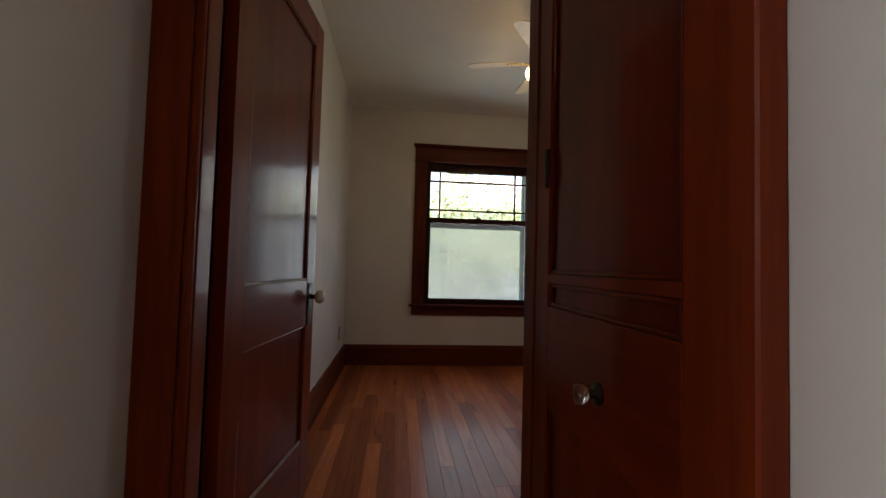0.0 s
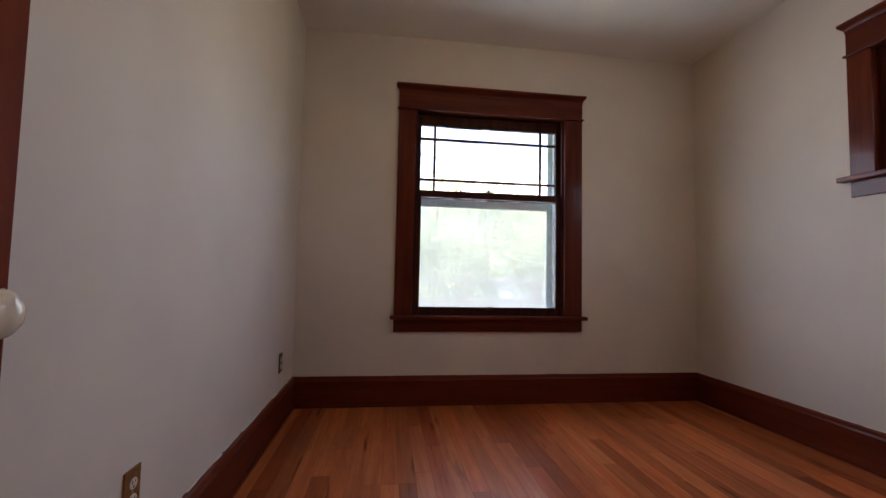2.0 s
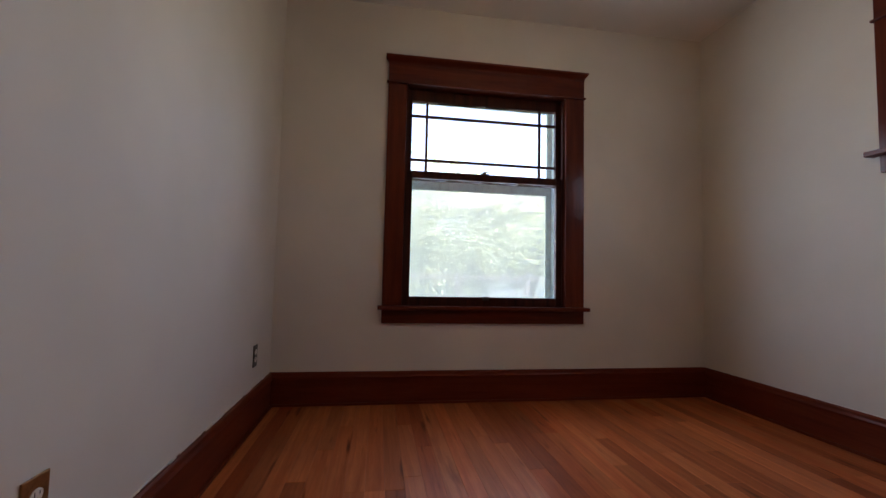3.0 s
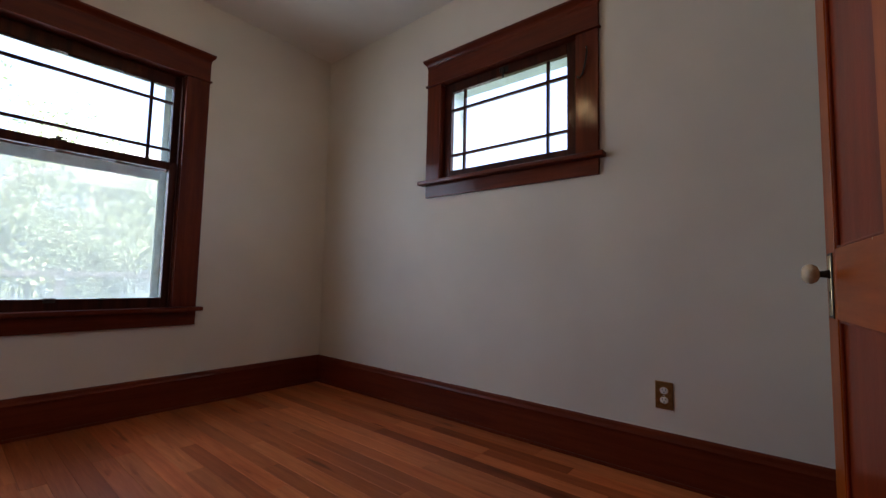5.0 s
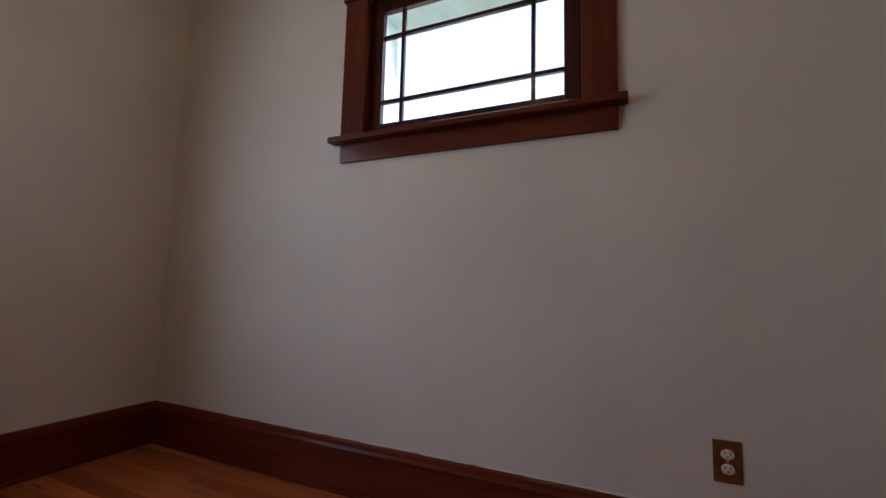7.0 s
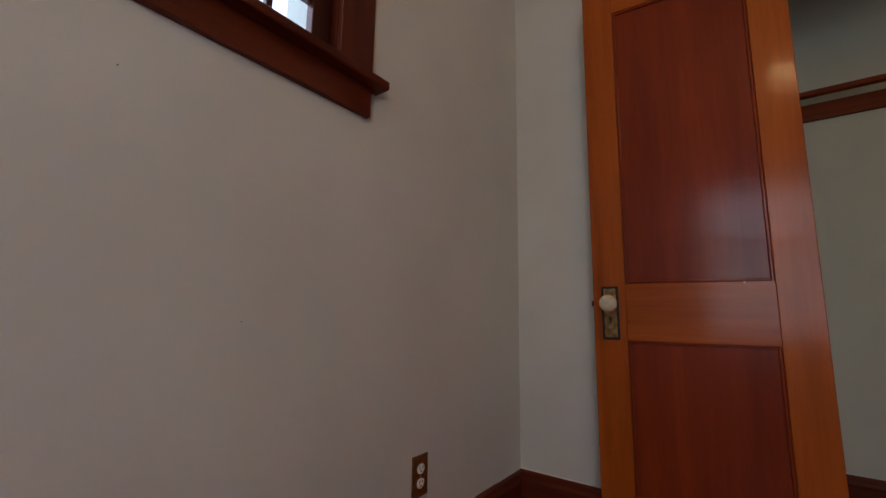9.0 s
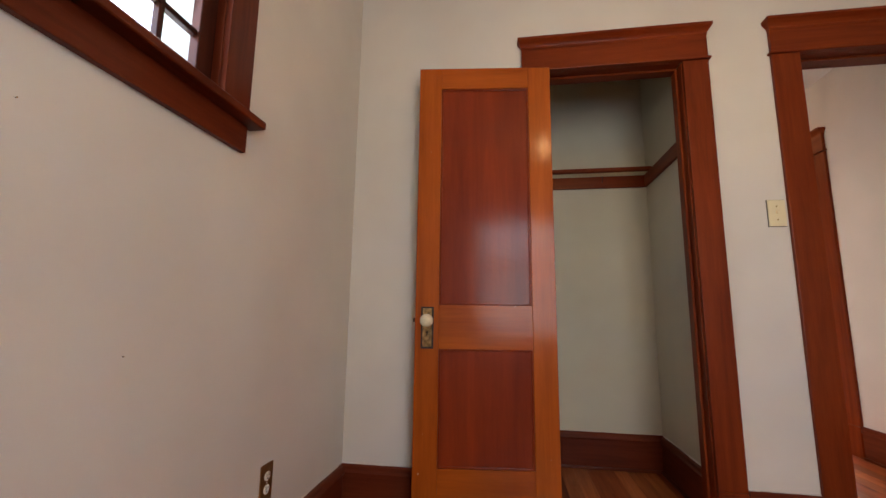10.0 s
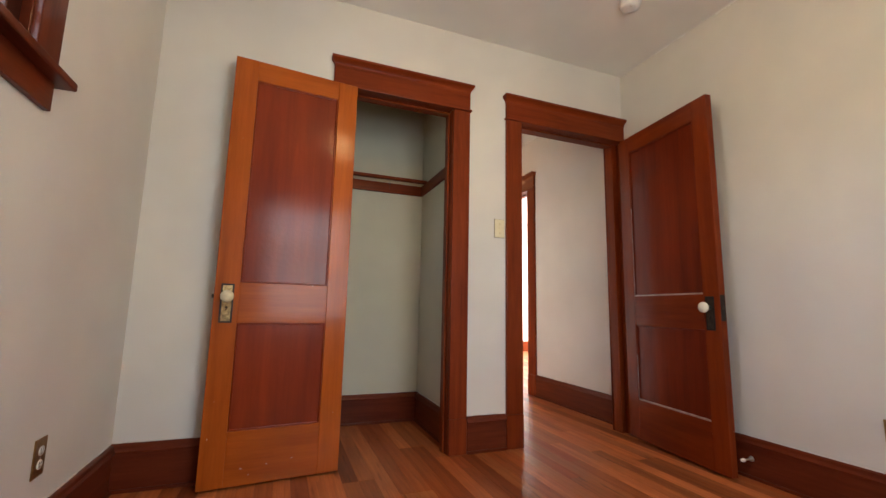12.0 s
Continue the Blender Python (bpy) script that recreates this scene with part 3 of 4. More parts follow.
part("hinge", join(boxes((0.062, -0.0025, 1.21, 0.078, 0, 1.295)), moved(lathe([(0.005, -0.045), (0.0055, -0.04), (0.0055, 0.04), (0.005, 0.045)], 12), Matrix.Translation((0.079, -0.004, 1.2525)))), BLACKM, linen, "dark iron hinge")
cup = thing("doorway_5", pose(HE - 0.02, 0, 0, 0, 0, -90), "dark red-brown varnished cupboard door trim", "door frame", "", "structure")
part("casing", boxes((0.778, -0.014, 0, 0.814, 0.0195, 2.155), bevel=0.003), TRIM["z"], cup)
part("casing", boxes((0.1215, -0.004, 0, 0.152, 0.04, 2.155), bevel=0.003), TRIM["z"], cup)
part("head_board", boxes((0.1525, -0.010, 2.094, 0.7775, 0.04, 2.155), bevel=0.003), TRIM["x"], cup)


# ---------------- windows ----------------
def window_trim(t, c0, c1, o0, o1, stool_top, apron_bottom, crown_top, stool0, stool1, sill_out=0.16):
    for a, b in ((c0, o0 - 0.003), (o1 + 0.003, c1)):
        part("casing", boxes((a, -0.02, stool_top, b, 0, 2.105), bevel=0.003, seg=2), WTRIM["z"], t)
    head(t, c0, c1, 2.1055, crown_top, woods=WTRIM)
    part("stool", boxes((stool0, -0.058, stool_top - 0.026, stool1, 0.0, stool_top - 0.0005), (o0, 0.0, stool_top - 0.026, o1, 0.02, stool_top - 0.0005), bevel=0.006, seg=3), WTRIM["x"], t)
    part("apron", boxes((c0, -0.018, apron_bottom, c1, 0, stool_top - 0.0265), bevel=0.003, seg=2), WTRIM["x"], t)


def prairie_sash(parent, name, x0, x1, z0, z1, y0, y1, side, bottom, top, vbars, hbars, bar=0.013):
    """A sash with its pane and thin bars close to the edges."""
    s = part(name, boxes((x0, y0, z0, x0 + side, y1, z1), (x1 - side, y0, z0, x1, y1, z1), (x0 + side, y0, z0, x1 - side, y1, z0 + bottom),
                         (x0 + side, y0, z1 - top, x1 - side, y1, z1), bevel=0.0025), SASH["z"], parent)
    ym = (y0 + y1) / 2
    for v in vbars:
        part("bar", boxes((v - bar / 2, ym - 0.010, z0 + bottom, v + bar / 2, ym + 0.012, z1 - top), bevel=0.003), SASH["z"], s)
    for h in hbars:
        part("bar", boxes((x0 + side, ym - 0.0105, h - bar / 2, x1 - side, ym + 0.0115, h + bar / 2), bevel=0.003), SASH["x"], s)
    p = part("pane", boxes((x0 + side - 0.004, ym - 0.0015, z0 + bottom - 0.004, x1 - side + 0.004, ym + 0.0015, z1 - top + 0.004)), GLASS, s, "clear glass pane")
    p.visible_shadow = False
    return s


w1 = thing("window_1", NORTH, "double-hung window in dark red-brown varnished wooden trim", "window", "", "structure")
window_trim(w1, 0.672, 2.062, 0.80, 1.922, 0.626, 0.512, 2.288, 0.646, 2.092)
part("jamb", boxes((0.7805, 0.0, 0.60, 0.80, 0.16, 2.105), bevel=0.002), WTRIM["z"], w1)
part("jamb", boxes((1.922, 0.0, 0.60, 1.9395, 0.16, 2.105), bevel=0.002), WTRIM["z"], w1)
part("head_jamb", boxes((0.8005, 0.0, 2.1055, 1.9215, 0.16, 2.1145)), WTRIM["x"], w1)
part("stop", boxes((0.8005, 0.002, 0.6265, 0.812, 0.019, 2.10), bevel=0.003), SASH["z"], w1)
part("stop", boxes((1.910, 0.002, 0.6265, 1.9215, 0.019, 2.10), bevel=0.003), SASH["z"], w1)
part("outer_sill", boxes((0.8005, 0.021, 0.577, 1.9215, 0.24, 0.615), bevel=0.004), STORM, w1)
low = prairie_sash(w1, "lower_sash", 0.802, 1.920, 0.617, 1.530, 0.0205, 0.053, 0.048, 0.068, 0.05, (), ())
up = prairie_sash(w1, "upper_sash", 0.802, 1.920, 1.476, 2.104, 0.056, 0.088, 0.040, 0.054, 0.080, (0.945, 1.763), (1.924, 1.617), 0.017)
part("putty", boxes((1.02, 0.060, 2.014, 1.30, 0.070, 2.0236), (1.13, 0.060, 1.9095, 1.27, 0.069, 1.917), (1.36, 0.060, 2.016, 1.52, 0.068, 2.0236), bevel=0.002), BLACKM, up, "dark flaking putty along the bar")
part("sash_lock", join(boxes((1.325, 0.020, 1.5305, 1.385, 0.046, 1.537), bevel=0.002), moved(lathe([(0.011, 0), (0.012, 0.010), (0.006, 0.015)], 14), Matrix.Translation((1.352, 0.034, 1.537))),
                       boxes((1.352, 0.028, 1.545, 1.392, 0.036, 1.551), bevel=0.002)), BRONZE, low)
part("sash_lift", join(boxes((1.345, 0.0165, 0.664, 1.395, 0.0205, 0.690), bevel=0.001), boxes((1.352, 0.004, 0.682, 1.388, 0.0165, 0.687), bevel=0.002)), BRONZE, low)
for x0, x1 in ((0.8005, 0.815), (1.907, 1.9215)):
    part("outer_liner", boxes((x0, 0.092, 0.6155, x1, 0.24, 2.105), bevel=0.002), STORM, w1, "pale painted outer jamb")
storm = part("storm_frame", boxes((0.8155, 0.190, 0.6155, 0.840, 0.210, 2.105), (1.872, 0.190, 0.6155, 1.9065, 0.210, 2.105), (0.840, 0.190, 0.6155, 1.872, 0.210, 0.660),
                                  (0.840, 0.188, 1.436, 1.872, 0.208, 1.520), (0.840, 0.190, 2.065, 1.872, 0.210, 2.105), bevel=0.003), STORM, w1, "pale painted storm window frame")
part("track", boxes((1.862, 0.178, 0.6155, 1.8715, 0.1895, 1.436), (0.8405, 0.178, 0.6155, 0.846, 0.1895, 1.436), bevel=0.002), STORM, storm)
scr = part("insect_screen", boxes((0.841, 0.199, 0.661, 1.871, 0.2005, 1.4355)), SCREEN, w1, "hazy woven insect screen")
scr.visible_shadow = False

w2 = thing("window_2", EAST, "small high window in dark red-brown varnished wooden trim", "window", "", "structure")
window_trim(w2, -2.056, -0.926, -1.940, -1.044, 1.470, 1.362, 2.285, -2.097, -0.894)
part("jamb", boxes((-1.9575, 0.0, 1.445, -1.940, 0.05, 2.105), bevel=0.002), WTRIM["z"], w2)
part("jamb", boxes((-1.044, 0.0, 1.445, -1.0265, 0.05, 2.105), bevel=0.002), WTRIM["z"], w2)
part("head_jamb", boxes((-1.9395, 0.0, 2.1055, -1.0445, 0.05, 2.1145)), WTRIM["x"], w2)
part("outer_jamb", boxes((-1.9575, 0.0505, 1.445, -1.922, 0.22, 2.1145), (-1.062, 0.0505, 1.445, -1.0265, 0.22, 2.1145), (-1.922, 0.0505, 2.085, -1.062, 0.22, 2.1145), bevel=0.003), TEAL, w2, "pale teal painted outer frame")
part("outer_casing", boxes((-2.05, 0.1605, 1.40, -1.9505, 0.19, 2.22), (-1.0095, 0.1605, 1.40, -0.91, 0.19, 2.22), bevel=0.003), TEAL, w2, "pale teal painted outer casing")
part("outer_sill", boxes((-1.9215, 0.0505, 1.441, -1.0625, 0.24, 1.468), bevel=0.004), TEAL, w2)
s2 = prairie_sash(w2, "sash", -1.938, -1.046, 1.4715, 2.104, 0.0205, 0.050, 0.058, 0.056, 0.062, (-1.782, -1.217), (1.925, 1.628), 0.016)
part("latch", join(boxes((-1.52, 0.0165, 2.06, -1.46, 0.0205, 2.095), bevel=0.001), boxes((-1.497, 0.002, 2.035, -1.483, 0.016, 2.085), bevel=0.003),
                   moved(lathe([(0.006, 0), (0.010, 0.006), (0.006, 0.014)], 12), Matrix.Translation((-1.49, 0.008, 2.022)))), BLACKM, w2, "small black iron latch")
part("hook", tube([(-0.985, -0.021, 2.02), (-0.978, -0.036, 2.015), (-0.975, -0.040, 1.985), (-0.985, -0.035, 1.93), (-1.002, -0.027, 1.885), (-1.018, -0.024, 1.868), (-1.030, -0.026, 1.878)], 0.0045), BLACKM, w2, "bent black iron window hook")


# ---------------- ceiling fan ----------------
fan = thing("ceiling_fan", pose(1.50, 1.60, 0.03), "five-blade cream ceiling fan with lit glass shades", "ceiling fan")
part("canopy", lathe([(0.075, H - 0.031), (0.078, H - 0.045), (0.060, H - 0.068), (0.030, H - 0.078)][::-1], 32), FANMETAL, fan, "antique brass canopy")
part("motor_housing", lathe([(0.02, 2.40), (0.085, 2.402), (0.105, 2.425), (0.112, 2.46), (0.108, 2.52), (0.09, 2.56), (0.035, 2.585), (0.03, 2.60)], 36), FANMETAL, fan, "antique brass motor housing")


def blade_mesh():
    bm = bmesh.new()
    outline = []
    for i in range(9):
        a = -math.pi / 2 + math.pi * i / 8
        outline.append((0.485 + 0.055 * math.cos(a), 0.066 * math.sin(a)))
    outline += [(0.22, 0.050), (0.20, 0.040), (0.20, -0.040), (0.22, -0.050)]
    lo = [bm.verts.new((x, y, -0.003)) for x, y in outline]
    hi = [bm.verts.new((x, y, 0.003)) for x, y in outline]
    bm.faces.new(lo[::-1])
    bm.faces.new(hi)
    for i in range(len(lo)):
        j = (i + 1) % len(lo)
        bm.faces.new((lo[i], lo[j], hi[j], hi[i]))
    return moved(bm, pose(0, 0, 0, -12, 0, 0))


def iron_mesh():
    oval = moved(lathe([(0.046, -0.012), (0.050, -0.008), (0.044, -0.005)], 20), pose(0.20, 0, 0, -12, 0, 0) @ Matrix.Diagonal((1.35, 0.8, 1, 1)))
    arm = tube([(0.085, 0, 0.0), (0.115, 0, -0.012), (0.15, 0, -0.010)], 0.009)
    return join(oval, arm)


BLADE_ME, IRON_ME = mesh_of("blade", blade_mesh(), BLADE), mesh_of("blade_iron", iron_mesh(), IRON)
for k in range(5):
    for nm, me in (("blade", BLADE_ME), ("blade_iron", IRON_ME)):
        ob = new(nm, me)
        ob.parent = fan
        ob.matrix_basis = pose(0, 0, 2.425, 0, 0, 92 + 72 * k)
part("switch_housing", lathe([(0.02, 2.31), (0.045, 2.318), (0.052, 2.345), (0.050, 2.385), (0.06, 2.399)], 28), FANMETAL, fan)
for k in range(3):
    m = pose(0, 0, 2.368, 0, 0, 90 + 120 * k) @ pose(0.062, 0, 0, 0, -42, 0)
    part("lamp_holder", moved(lathe([(0.020, -0.035), (0.024, -0.01), (0.018, 0.02)], 16), m @ pose(0, 0, 0)), FANMETAL, fan)
    sh = lathe([(0.024, -0.012), (0.036, -0.026), (0.049, -0.048), (0.055, -0.072), (0.058, -0.098), (0.055, -0.098), (0.051, -0.072), (0.045, -0.050), (0.030, -0.03)], 24, "z", 12, 0.03)
    part("shade", moved(sh, m), SHADE, fan, "lit frosted glass bell shade")
    at = pose(1.50, 1.60, 0.03) @ m @ Vector((0, 0, -0.112))
    lamp("fan_bulb", "POINT", Matrix.Translation(at), 0.25, (1.0, 0.70, 0.32), radius=0.035)
for x, y, z in ((0.02, 0.035, 2.165), (0.035, -0.02, 2.18)):
    ch = part("pull_chain", tube([(x, y, 2.315), (x, y, z)], 0.0012, 6), BRASS, fan)
    part("pull", moved(lathe([(0.003, 0), (0.006, 0.004), (0.0065, 0.022), (0.003, 0.028)], 12), Matrix.Translation((x, y, z - 0.02))), BLACKM, ch, "small dark pull")


hl = thing("hall_ceiling_light", pose(0.42, -2.3, H), "small round lit ceiling light in the hall", "ceiling light")
part("base", lathe([(0.10, -0.022), (0.11, -0.016), (0.11, -0.0005)], 28), FANMETAL, hl)
part("diffuser", lathe([(0.02, -0.085), (0.06, -0.076), (0.088, -0.052), (0.096, -0.0225)], 28), SHADE, hl)
lamp("hall_bulb", "POINT", Matrix.Translation((0.42, -2.3, H - 0.14)), 0.11, (1.0, 0.66, 0.34), radius=0.06)

# ---------------- fittings ----------------
def outlet(m, label, plate):
    """A duplex socket with its cover plate, centred at the pose."""
    t = thing("wall_outlet", m, label, "outlet", "wall outlets")
    part("cover_plate", boxes((-0.035, -0.005, -0.058, 0.035, 0, 0.058), bevel=0.003, seg=2), plate, t)
    for z in (-0.020, 0.020):
        rc = part("receptacle", moved(lathe([(0.0165, 0.0052), (0.0165, 0.0070), (0.015, 0.0075)], 20, "y"), Matrix.Translation((0, 0, z)) @ Matrix.Diagonal((1, 1, 0.86, 1))), OUTLET_FACE, t, "off-white socket face")
        part("slot", boxes((-0.0075, -0.0080, z + 0.000, -0.0055, -0.0076, z + 0.009), (0.0055, -0.0080, z + 0.001, 0.0075, -0.0076, z + 0.008), (-0.002, -0.0080, z - 0.009, 0.002, -0.0076, z - 0.005)), BLACKM, rc)
    part("screw", moved(lathe([(0.0028, 0.005), (0.0022, 0.0062)], 10, "y"), Matrix.Identity(4)), STEEL, t)
    return t


outlet(EAST @ pose(-0.657, 0, 0.357), "duplex outlet with a bronze cover plate above the baseboard", COPPER)
outlet(WEST @ pose(2.843, 0, 0.372), "duplex outlet with a dark bronze cover plate near the window corner", BRONZE)
outlet(WEST @ pose(1.372, 0, 0.365), "duplex outlet with a bronze cover plate near the door", COPPER)

sw = thing("light_switch", SOUTH @ pose(-1.059, 0, 1.356), "ivory light switch beside the bedroom doorway", "light switch")
# Slightly oversized dark backing draws the thin shadow line round the plate.
part("shadow_rim", boxes((-0.0368, -0.0022, -0.0612, 0.0368, 0, 0.0608)), BRONZE, sw, "dark rim standing for the shadow round the plate")
part("cover_plate", boxes((-0.035, -0.008, -0.059, 0.035, -0.0024, 0.059), bevel=0.002, seg=2), IVORY, sw)
part("toggle", boxes((-0.005, -0.018, -0.004, 0.005, -0.0082, 0.012), bevel=0.002), IVORY, sw)
for z in (-0.03, 0.03):
    part("screw", moved(lathe([(0.003, 0.008), (0.0024, 0.0092)], 10, "y"), Matrix.Translation((0, 0, z))), BRASS, sw)

sd = thing("smoke_detector", pose(0.55, 0.66, H), "round white smoke detector on the ceiling", "smoke detector")
part("base", lathe([(0.060, -0.012), (0.064, -0.008), (0.064, -0.0005)], 32), WHITEP, sd)
part("cover", lathe([(0.030, -0.046), (0.050, -0.042), (0.057, -0.030), (0.058, -0.0125)], 32), WHITEP, sd)
part("test_button", moved(lathe([(0.008, -0.0490), (0.009, -0.0462)], 14), Matrix.Translation((0.015, 0.02, 0.002))), OUTLET_FACE, sd)

ds = thing("door_stop", WEST @ pose(0.800, -0.0172, 0.098), "white-tipped metal door stop screwed to the baseboard", "door stop")
part("flange", lathe([(0.014, 0.0), (0.013, 0.004), (0.006, 0.007)], 18, "y"), STEEL, ds)
part("rod", lathe([(0.005, 0.006), (0.004, 0.012), (0.004, 0.055)], 12, "y"), STEEL, ds)
part("tip", lathe([(0.008, 0.055), (0.0095, 0.060), (0.0085, 0.072), (0.005, 0.074)], 16, "y"), RUBBER, ds)

for y, z in ((1.487, 1.235), (1.233, 0.805)):
    nl = thing("wall_nail", EAST @ pose(-y, 0, z), "tiny bent dark nail in the painted wall", "nail", "wall nails")
    part("shank", lathe([(0.0007, 0.0), (0.0007, 0.004)], 8, "y"), BLACKM, nl)
    part("nail_head", lathe([(0.0012, 0.004), (0.0012, 0.0048)], 10, "y"), COPPER, nl)

# closet hanging strips
rk = thing("closet_rail", pose(0, 0, 0), "reddish-brown wooden cleats and rod round the closet wall", "closet rail")
part("back_cleat", boxes((1.3355, -0.789, 1.728, 2.449, -0.770, 1.806), bevel=0.002), TRIM["x"], rk)
part("side_cleat", boxes((1.3355, -0.7695, 1.728, 1.3545, -0.122, 1.806), bevel=0.002), TRIM["y"], rk)
part("side_cleat", boxes((2.430, -0.7695, 1.728, 2.449, -0.122, 1.806), bevel=0.002), TRIM["y"], rk)
part("shelf_strip", boxes((1.3358, -0.700, 1.8065, 2.4485, -0.668, 1.830), bevel=0.002), TRIM["x"], rk)
for x in (1.62, 2.05):
    part("coat_hook", tube([(x, -0.770, 1.80), (x, -0.735, 1.795), (x, -0.722, 1.775), (x, -0.735, 1.755), (x, -0.745, 1.76)], 0.0025, 8), BLACKM, rk)


# ---------------- outside ----------------
GRASS = simple("grass", (0.08, 0.11, 0.05), 0.9, 0.0, 3.0, 0.4)
LEAF = simple("leaves", (0.32, 0.39, 0.21), 0.6, 0.0, 1.5, 0.35)
BARK = simple("bark", (0.14, 0.10, 0.07), 0.9, 0.0, 9, 0.3)
FENCE = simple("weathered_fence", (0.12, 0.11, 0.105), 0.8, 0.0, 6, 0.2)
HOUSE = simple("pale_blue_siding", (0.36, 0.44, 0.52), 0.7, 0.0, 2, 0.06)
ROOF = simple("roof_shingle", (0.34, 0.35, 0.36), 0.9, 0.0, 8, 0.3)
PALEGLASS = simple("house_window_glass", (0.08, 0.10, 0.12), 0.1, 0.0, 2, 0.1)
GZ = -0.75
bm = bmesh.new()
for x in (-900, 900):
    for y in (-900, 900):
        bm.verts.new((x, y, GZ))
bm.verts.ensure_lookup_table()
bm.faces.new([bm.verts[i] for i in (0, 2, 3, 1)])
structure("ground", bm, GRASS, "green lawn round the house", "ground")
structure("soffit", boxes((W + 0.161, -1.0, 2.30, W + 0.52, D + 0.7, 2.34), (W + 0.52, -1.0, 2.285, W + 0.55, D + 0.7, 2.45)), TEAL, "pale teal painted eave over the side window", "eave")

fence = thing("garden_fence", pose(0, 8.0, GZ), "weathered wooden garden fence behind the house", "fence")
POST_ME = mesh_of("post", boxes((-0.05, -0.05, 0, 0.05, 0.05, 1.62), bevel=0.01), FENCE)
SLAT_ME = mesh_of("slat", boxes((-0.07, -0.07, 0.06, 0.07, -0.051, 1.22), bevel=0.004), FENCE)
for i in range(14):
    ob = new("post", POST_ME)
    ob.parent, ob.location = fence, (-7 + 1.3 * i, 0, 0)
for i in range(108):
    ob = new("slat", SLAT_ME)
    ob.parent, ob.location = fence, (-7 + 0.158 * i, 0, 0)
part("rail", boxes((-7.1, -0.05, 1.50, 10.1, 0.05, 1.585), bevel=0.008), FENCE, fence)
part("rail", boxes((-7.1, -0.0495, 1.10, 10.1, 0.03, 1.17), bevel=0.008), FENCE, fence)


def tree(x, y, height, spread, seed):
    """A tapered trunk with limbs and a crown of many small leaves."""
    rng = random.Random(seed)
    t = thing("tree", pose(x, y, GZ), "leafy green garden tree behind the fence", "tree", "garden trees")
    trunk = bmesh.new()
    def limb(p, q, r0, r1):
        d = (q - p).to_track_quat("Z", "Y")
        a = [trunk.verts.new(p + d @ Vector((r0 * math.cos(k), r0 * math.sin(k), 0))) for k in (i * math.pi / 4 for i in range(8))]
        b = [trunk.verts.new(q + d @ Vector((r1 * math.cos(k), r1 * math.sin(k), 0))) for k in (i * math.pi / 4 for i in range(8))]
        for i in range(8):
            trunk.faces.new((a[i], a[(i + 1) % 8], b[(i + 1) % 8], b[i]))
    top = Vector((0.2, 0, height * 0.45))
    limb(Vector((0, 0, -0.1)), top, 0.2, 0.13)
    ends = []
    for i in range(9):
        a = i * 2.4
        q = top + Vector((math.cos(a) * spread * rng.uniform(0.4, 0.75), math.sin(a) * spread * rng.uniform(0.4, 0.75), height * rng.uniform(-0.05, 0.45)))
        limb(top - Vector((0, 0, 0.1 * i * 0.5)), q, 0.08, 0.02)
        ends.append(q)
    part("trunk", trunk, BARK, t)
    verts, faces = [], []
    clumps = [e + Vector((rng.gauss(0, 0.5), rng.gauss(0, 0.5), rng.gauss(0, 0.5))) * spread * 0.45 for e in ends for _ in range(11)]
    for c in clumps:
        rad = spread * rng.uniform(0.12, 0.28)
        for _ in range(170):
            v = Vector((rng.gauss(0, 1), rng.gauss(0, 1), rng.gauss(0, 0.8)))
            p = c + v.normalized() * rad * rng.uniform(0.5, 1.1)
            s = rng.uniform(0.03, 0.075)
            q = Euler((rng.uniform(0, 6.3), rng.uniform(0, 6.3), rng.uniform(0, 6.3))).to_quaternion()
            k = len(verts)
            verts += [p + q @ Vector(u) * s for u in ((-1, 0, 0), (0, -0.5, 0.1), (1, 0, 0), (0, 0.5, 0.1))]
            faces.append((k, k + 1, k + 2, k + 3))
    me = bpy.data.meshes.new("crown")
    me.from_pydata([tuple(v) for v in verts], [], faces)
    me.materials.append(LEAF)
    ob = new("crown", me)
    ob.parent = t
    return t


tree(-0.8, 12.0, 3.6, 3.0, 1)
tree(2.2, 13.0, 3.4, 2.8, 2)
tree(5.4, 13.5, 4.2, 2.8, 9)
tree(0.9, 16.5, 5.2, 3.6, 7)
tree(-5.0, 15.0, 7.0, 3.6, 3)
tree(8.6, 17.0, 6.0, 3.2, 4)

nh = thing("neighbour_house", pose(6.0, 19.0, GZ), "pale blue clapboard house beyond the garden", "house")
part("wall", boxes((-3.0, 0, 0, 5.0, 7, 4.6)), HOUSE, nh)
bm = bmesh.new()
v = [bm.verts.new(p) for p in ((-3.3, -0.3, 4.6), (5.3, -0.3, 4.6), (5.3, 7.3, 4.6), (-3.3, 7.3, 4.6), (-3.3, 3.5, 7.0), (5.3, 3.5, 7.0))]
for f in ((0, 1, 5, 4), (2, 3, 4, 5), (0, 4, 3), (1, 2, 5), (0, 3, 2, 1)):
    bm.faces.new([v[i] for i in f])
part("roof", bm, ROOF, nh)
for x in (-1.8, 0.9, 3.4):
    wn = part("window", boxes((x - 0.5, -0.05, 1.6, x + 0.5, -0.001, 3.2), bevel=0.01), STORM, nh)
    part("pane", boxes((x - 0.42, -0.06, 1.68, x + 0.42, -0.051, 2.38), (x - 0.42, -0.06, 2.44, x + 0.42, -0.051, 3.12)), PALEGLASS, wn)


# ---------------- floors ----------------
PITCH = 0.0775


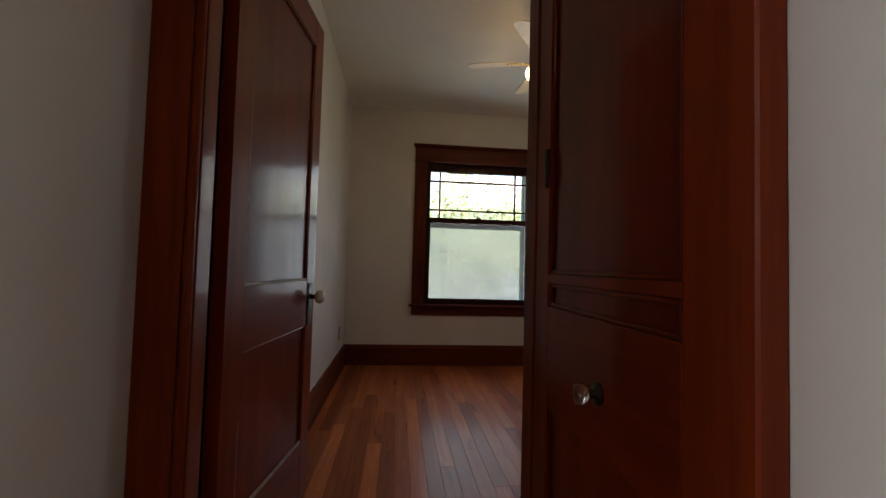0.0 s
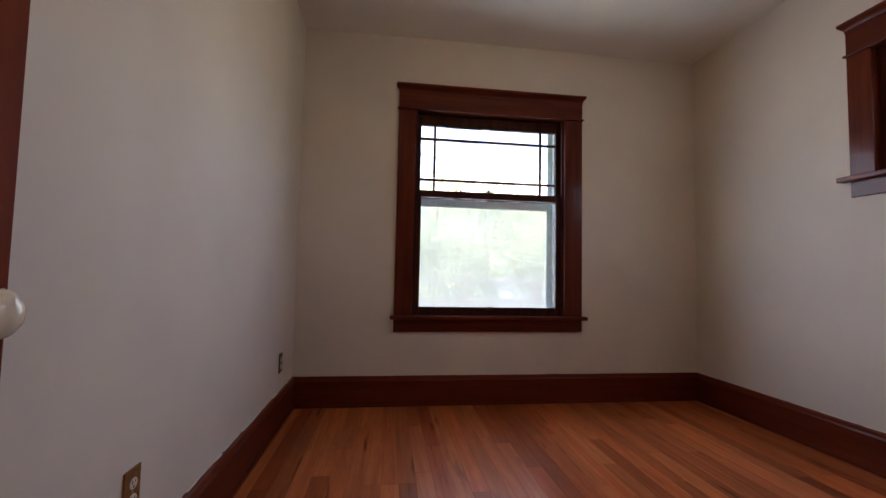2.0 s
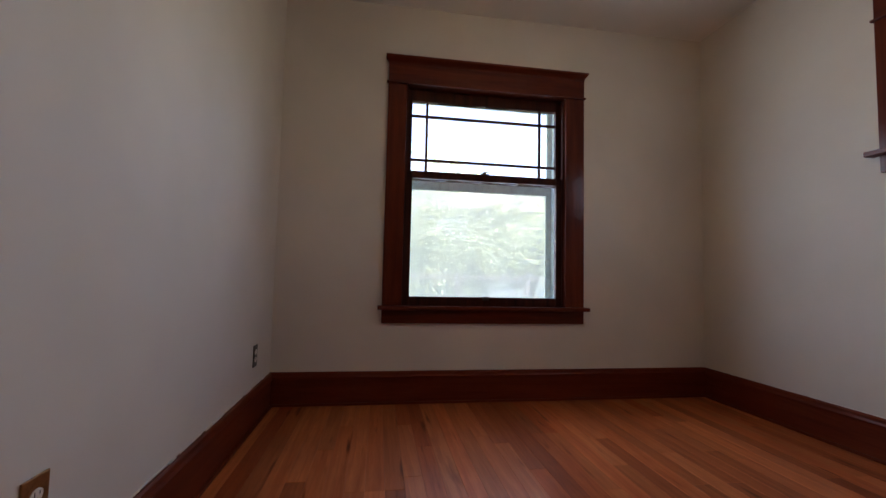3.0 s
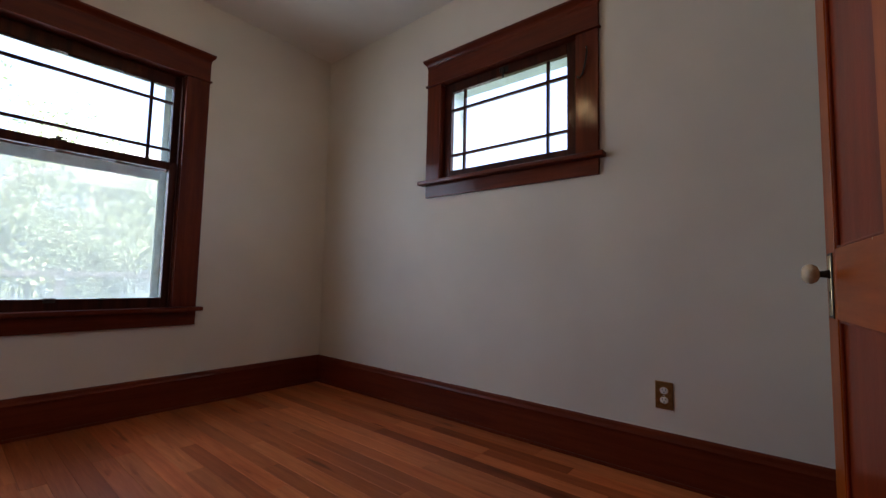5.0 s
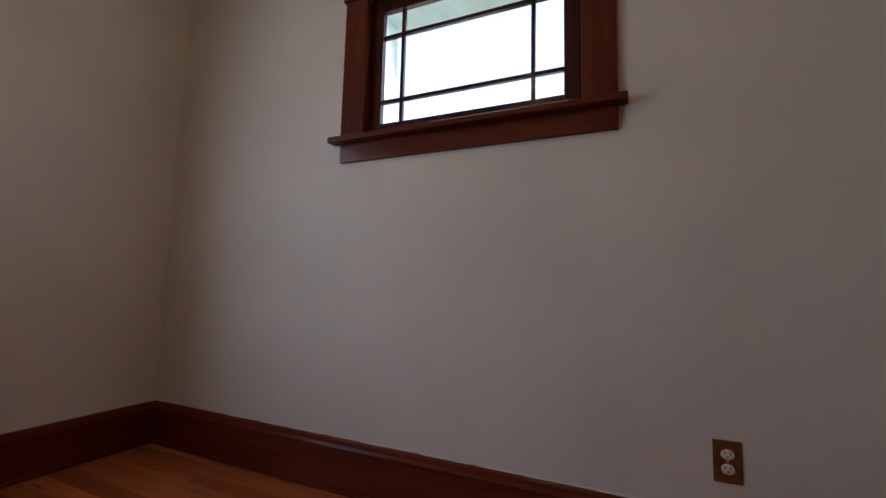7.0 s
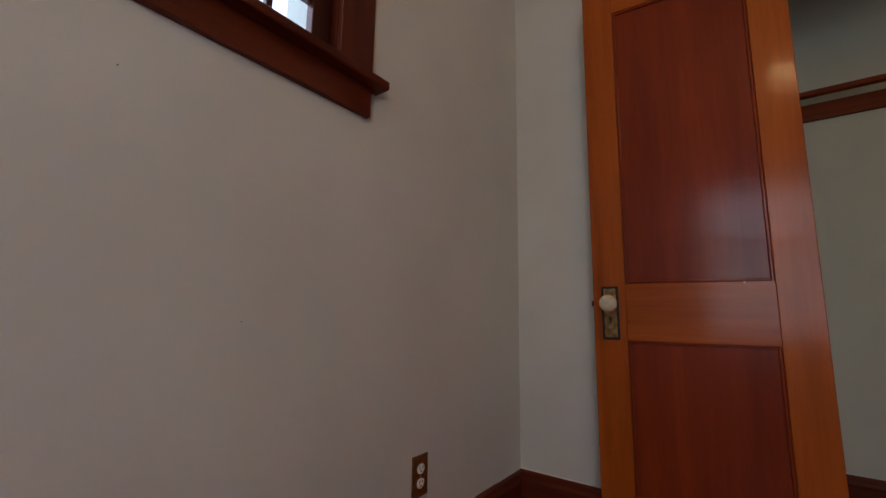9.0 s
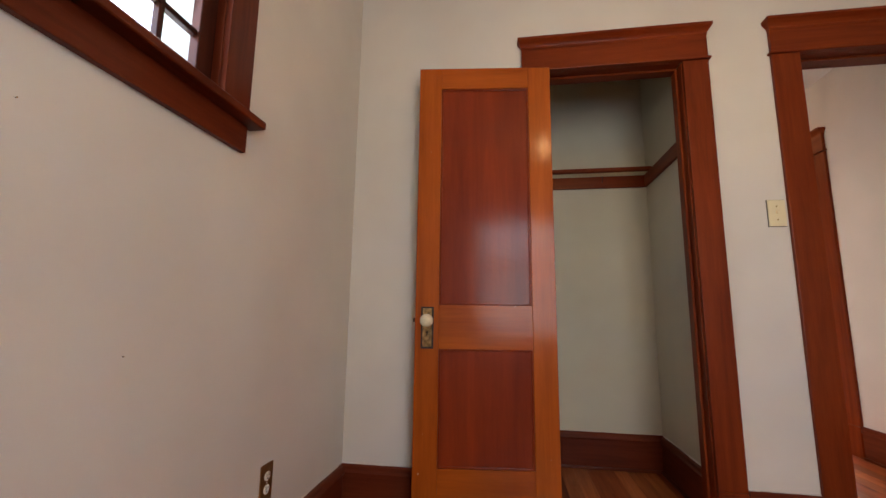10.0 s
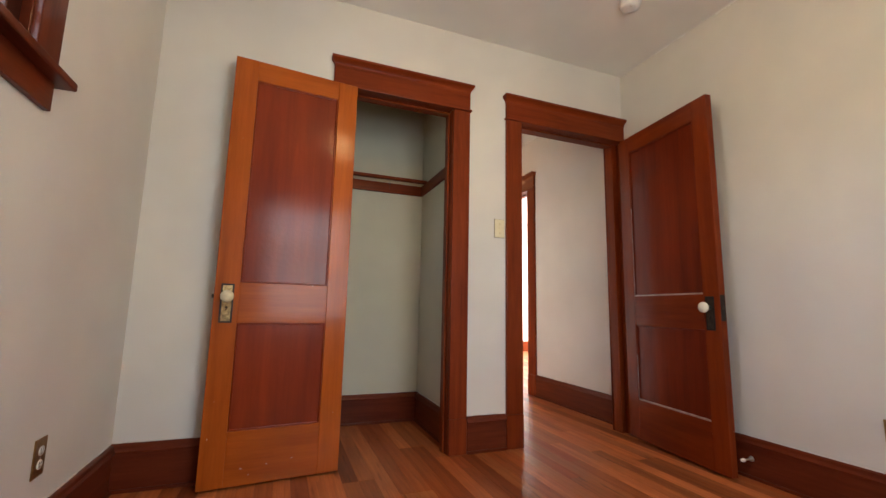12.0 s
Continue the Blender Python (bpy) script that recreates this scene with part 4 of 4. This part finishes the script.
def plank_coords(w, length):
    c = 0.0008
    lo = [(0, 0, -0.019), (w, 0, -0.019), (w, length, -0.019), (0, length, -0.019)]
    mid = [(0, 0, -c), (w, 0, -c), (w, length, -c), (0, length, -c)]
    hi = [(c, c, 0), (w - c, c, 0), (w - c, length - c, 0), (c, length - c, 0)]
    fs = [(8, 9, 10, 11)] + [(4 + i, 4 + (i + 1) % 4, 8 + (i + 1) % 4, 8 + i) for i in range(4)] + [(i, (i + 1) % 4, 4 + (i + 1) % 4, 4 + i) for i in range(4)]
    return lo + mid + hi, fs


def rows_of(x0, x1, y0, y1, rng, through_doors=False):
    """Strip by strip: x, width, y and length of each piece; the strips run on through the doorways."""
    i = math.floor(x0 / PITCH)
    while i * PITCH < x1 - 0.004:
        a, b = max(x0, i * PITCH), min(x1, (i + 1) * PITCH)
        mid = (a + b) / 2
        y = (HS if HW < mid < HE else -0.79 if 1.335 < mid < 2.45 else y0) if through_doors else y0
        first = True
        while y < y1 - 0.001:
            ln = rng.choice((0.4, 0.6, 0.8, 1.0, 1.2, 1.5)) if first else rng.choice((0.6, 0.8, 1.0, 1.2, 1.5, 1.8))
            first = False
            if y1 - (y + ln) < 0.3:
                ln = y1 - y
            yield a, b - a - 0.0004, y, round(ln - 0.0004, 4)
            y += ln
        i += 1


def joined_floor(name, parent, spans, seed, label):
    rng = random.Random(seed)
    verts, faces = [], []
    for x0, x1, y0, y1 in spans:
        for x, w, y, ln in rows_of(x0, x1, y0, y1, rng):
            cs, fs = plank_coords(w, ln)
            k = len(verts)
            dz = rng.uniform(-0.0003, 0)
            verts += [(p[0] + x, p[1] + y, p[2] + dz) for p in cs]
            faces += [tuple(q + k for q in f) for f in fs]
    me = bpy.data.meshes.new(name)
    me.from_pydata(verts, [], faces)
    me.materials.append(PLANKJ)
    ob = new(name, me)
    ob.parent = parent
    return tagged(ob, label, "", "", "stuff")


sub = structure("floor", boxes((-3.8, -5.5, -0.14, W + 0.15, D + 0.16, -0.0195)), SUBFLOOR, "reddish-brown varnished strip wood floor", "floor")
joined_floor("floor_strips", sub, [(-3.58, HW, -5.28, -0.9)], 11, "reddish-brown varnished strip floor of the next room")
_rng = random.Random(5)
_shared = {}
for x, w, y, ln in rows_of(HW, W, 0.0, D, _rng, True):
    key = (round(w, 4), ln)
    if key not in _shared:
        cs, fs = plank_coords(w, ln)
        me = bpy.data.meshes.new("floor_board")
        me.from_pydata(cs, [], fs)
        me.materials.append(PLANK)
        _shared[key] = me
    ob = new("floor_board", _shared[key])
    ob.parent, ob.location = sub, (x, y, _rng.uniform(-0.0003, 0))
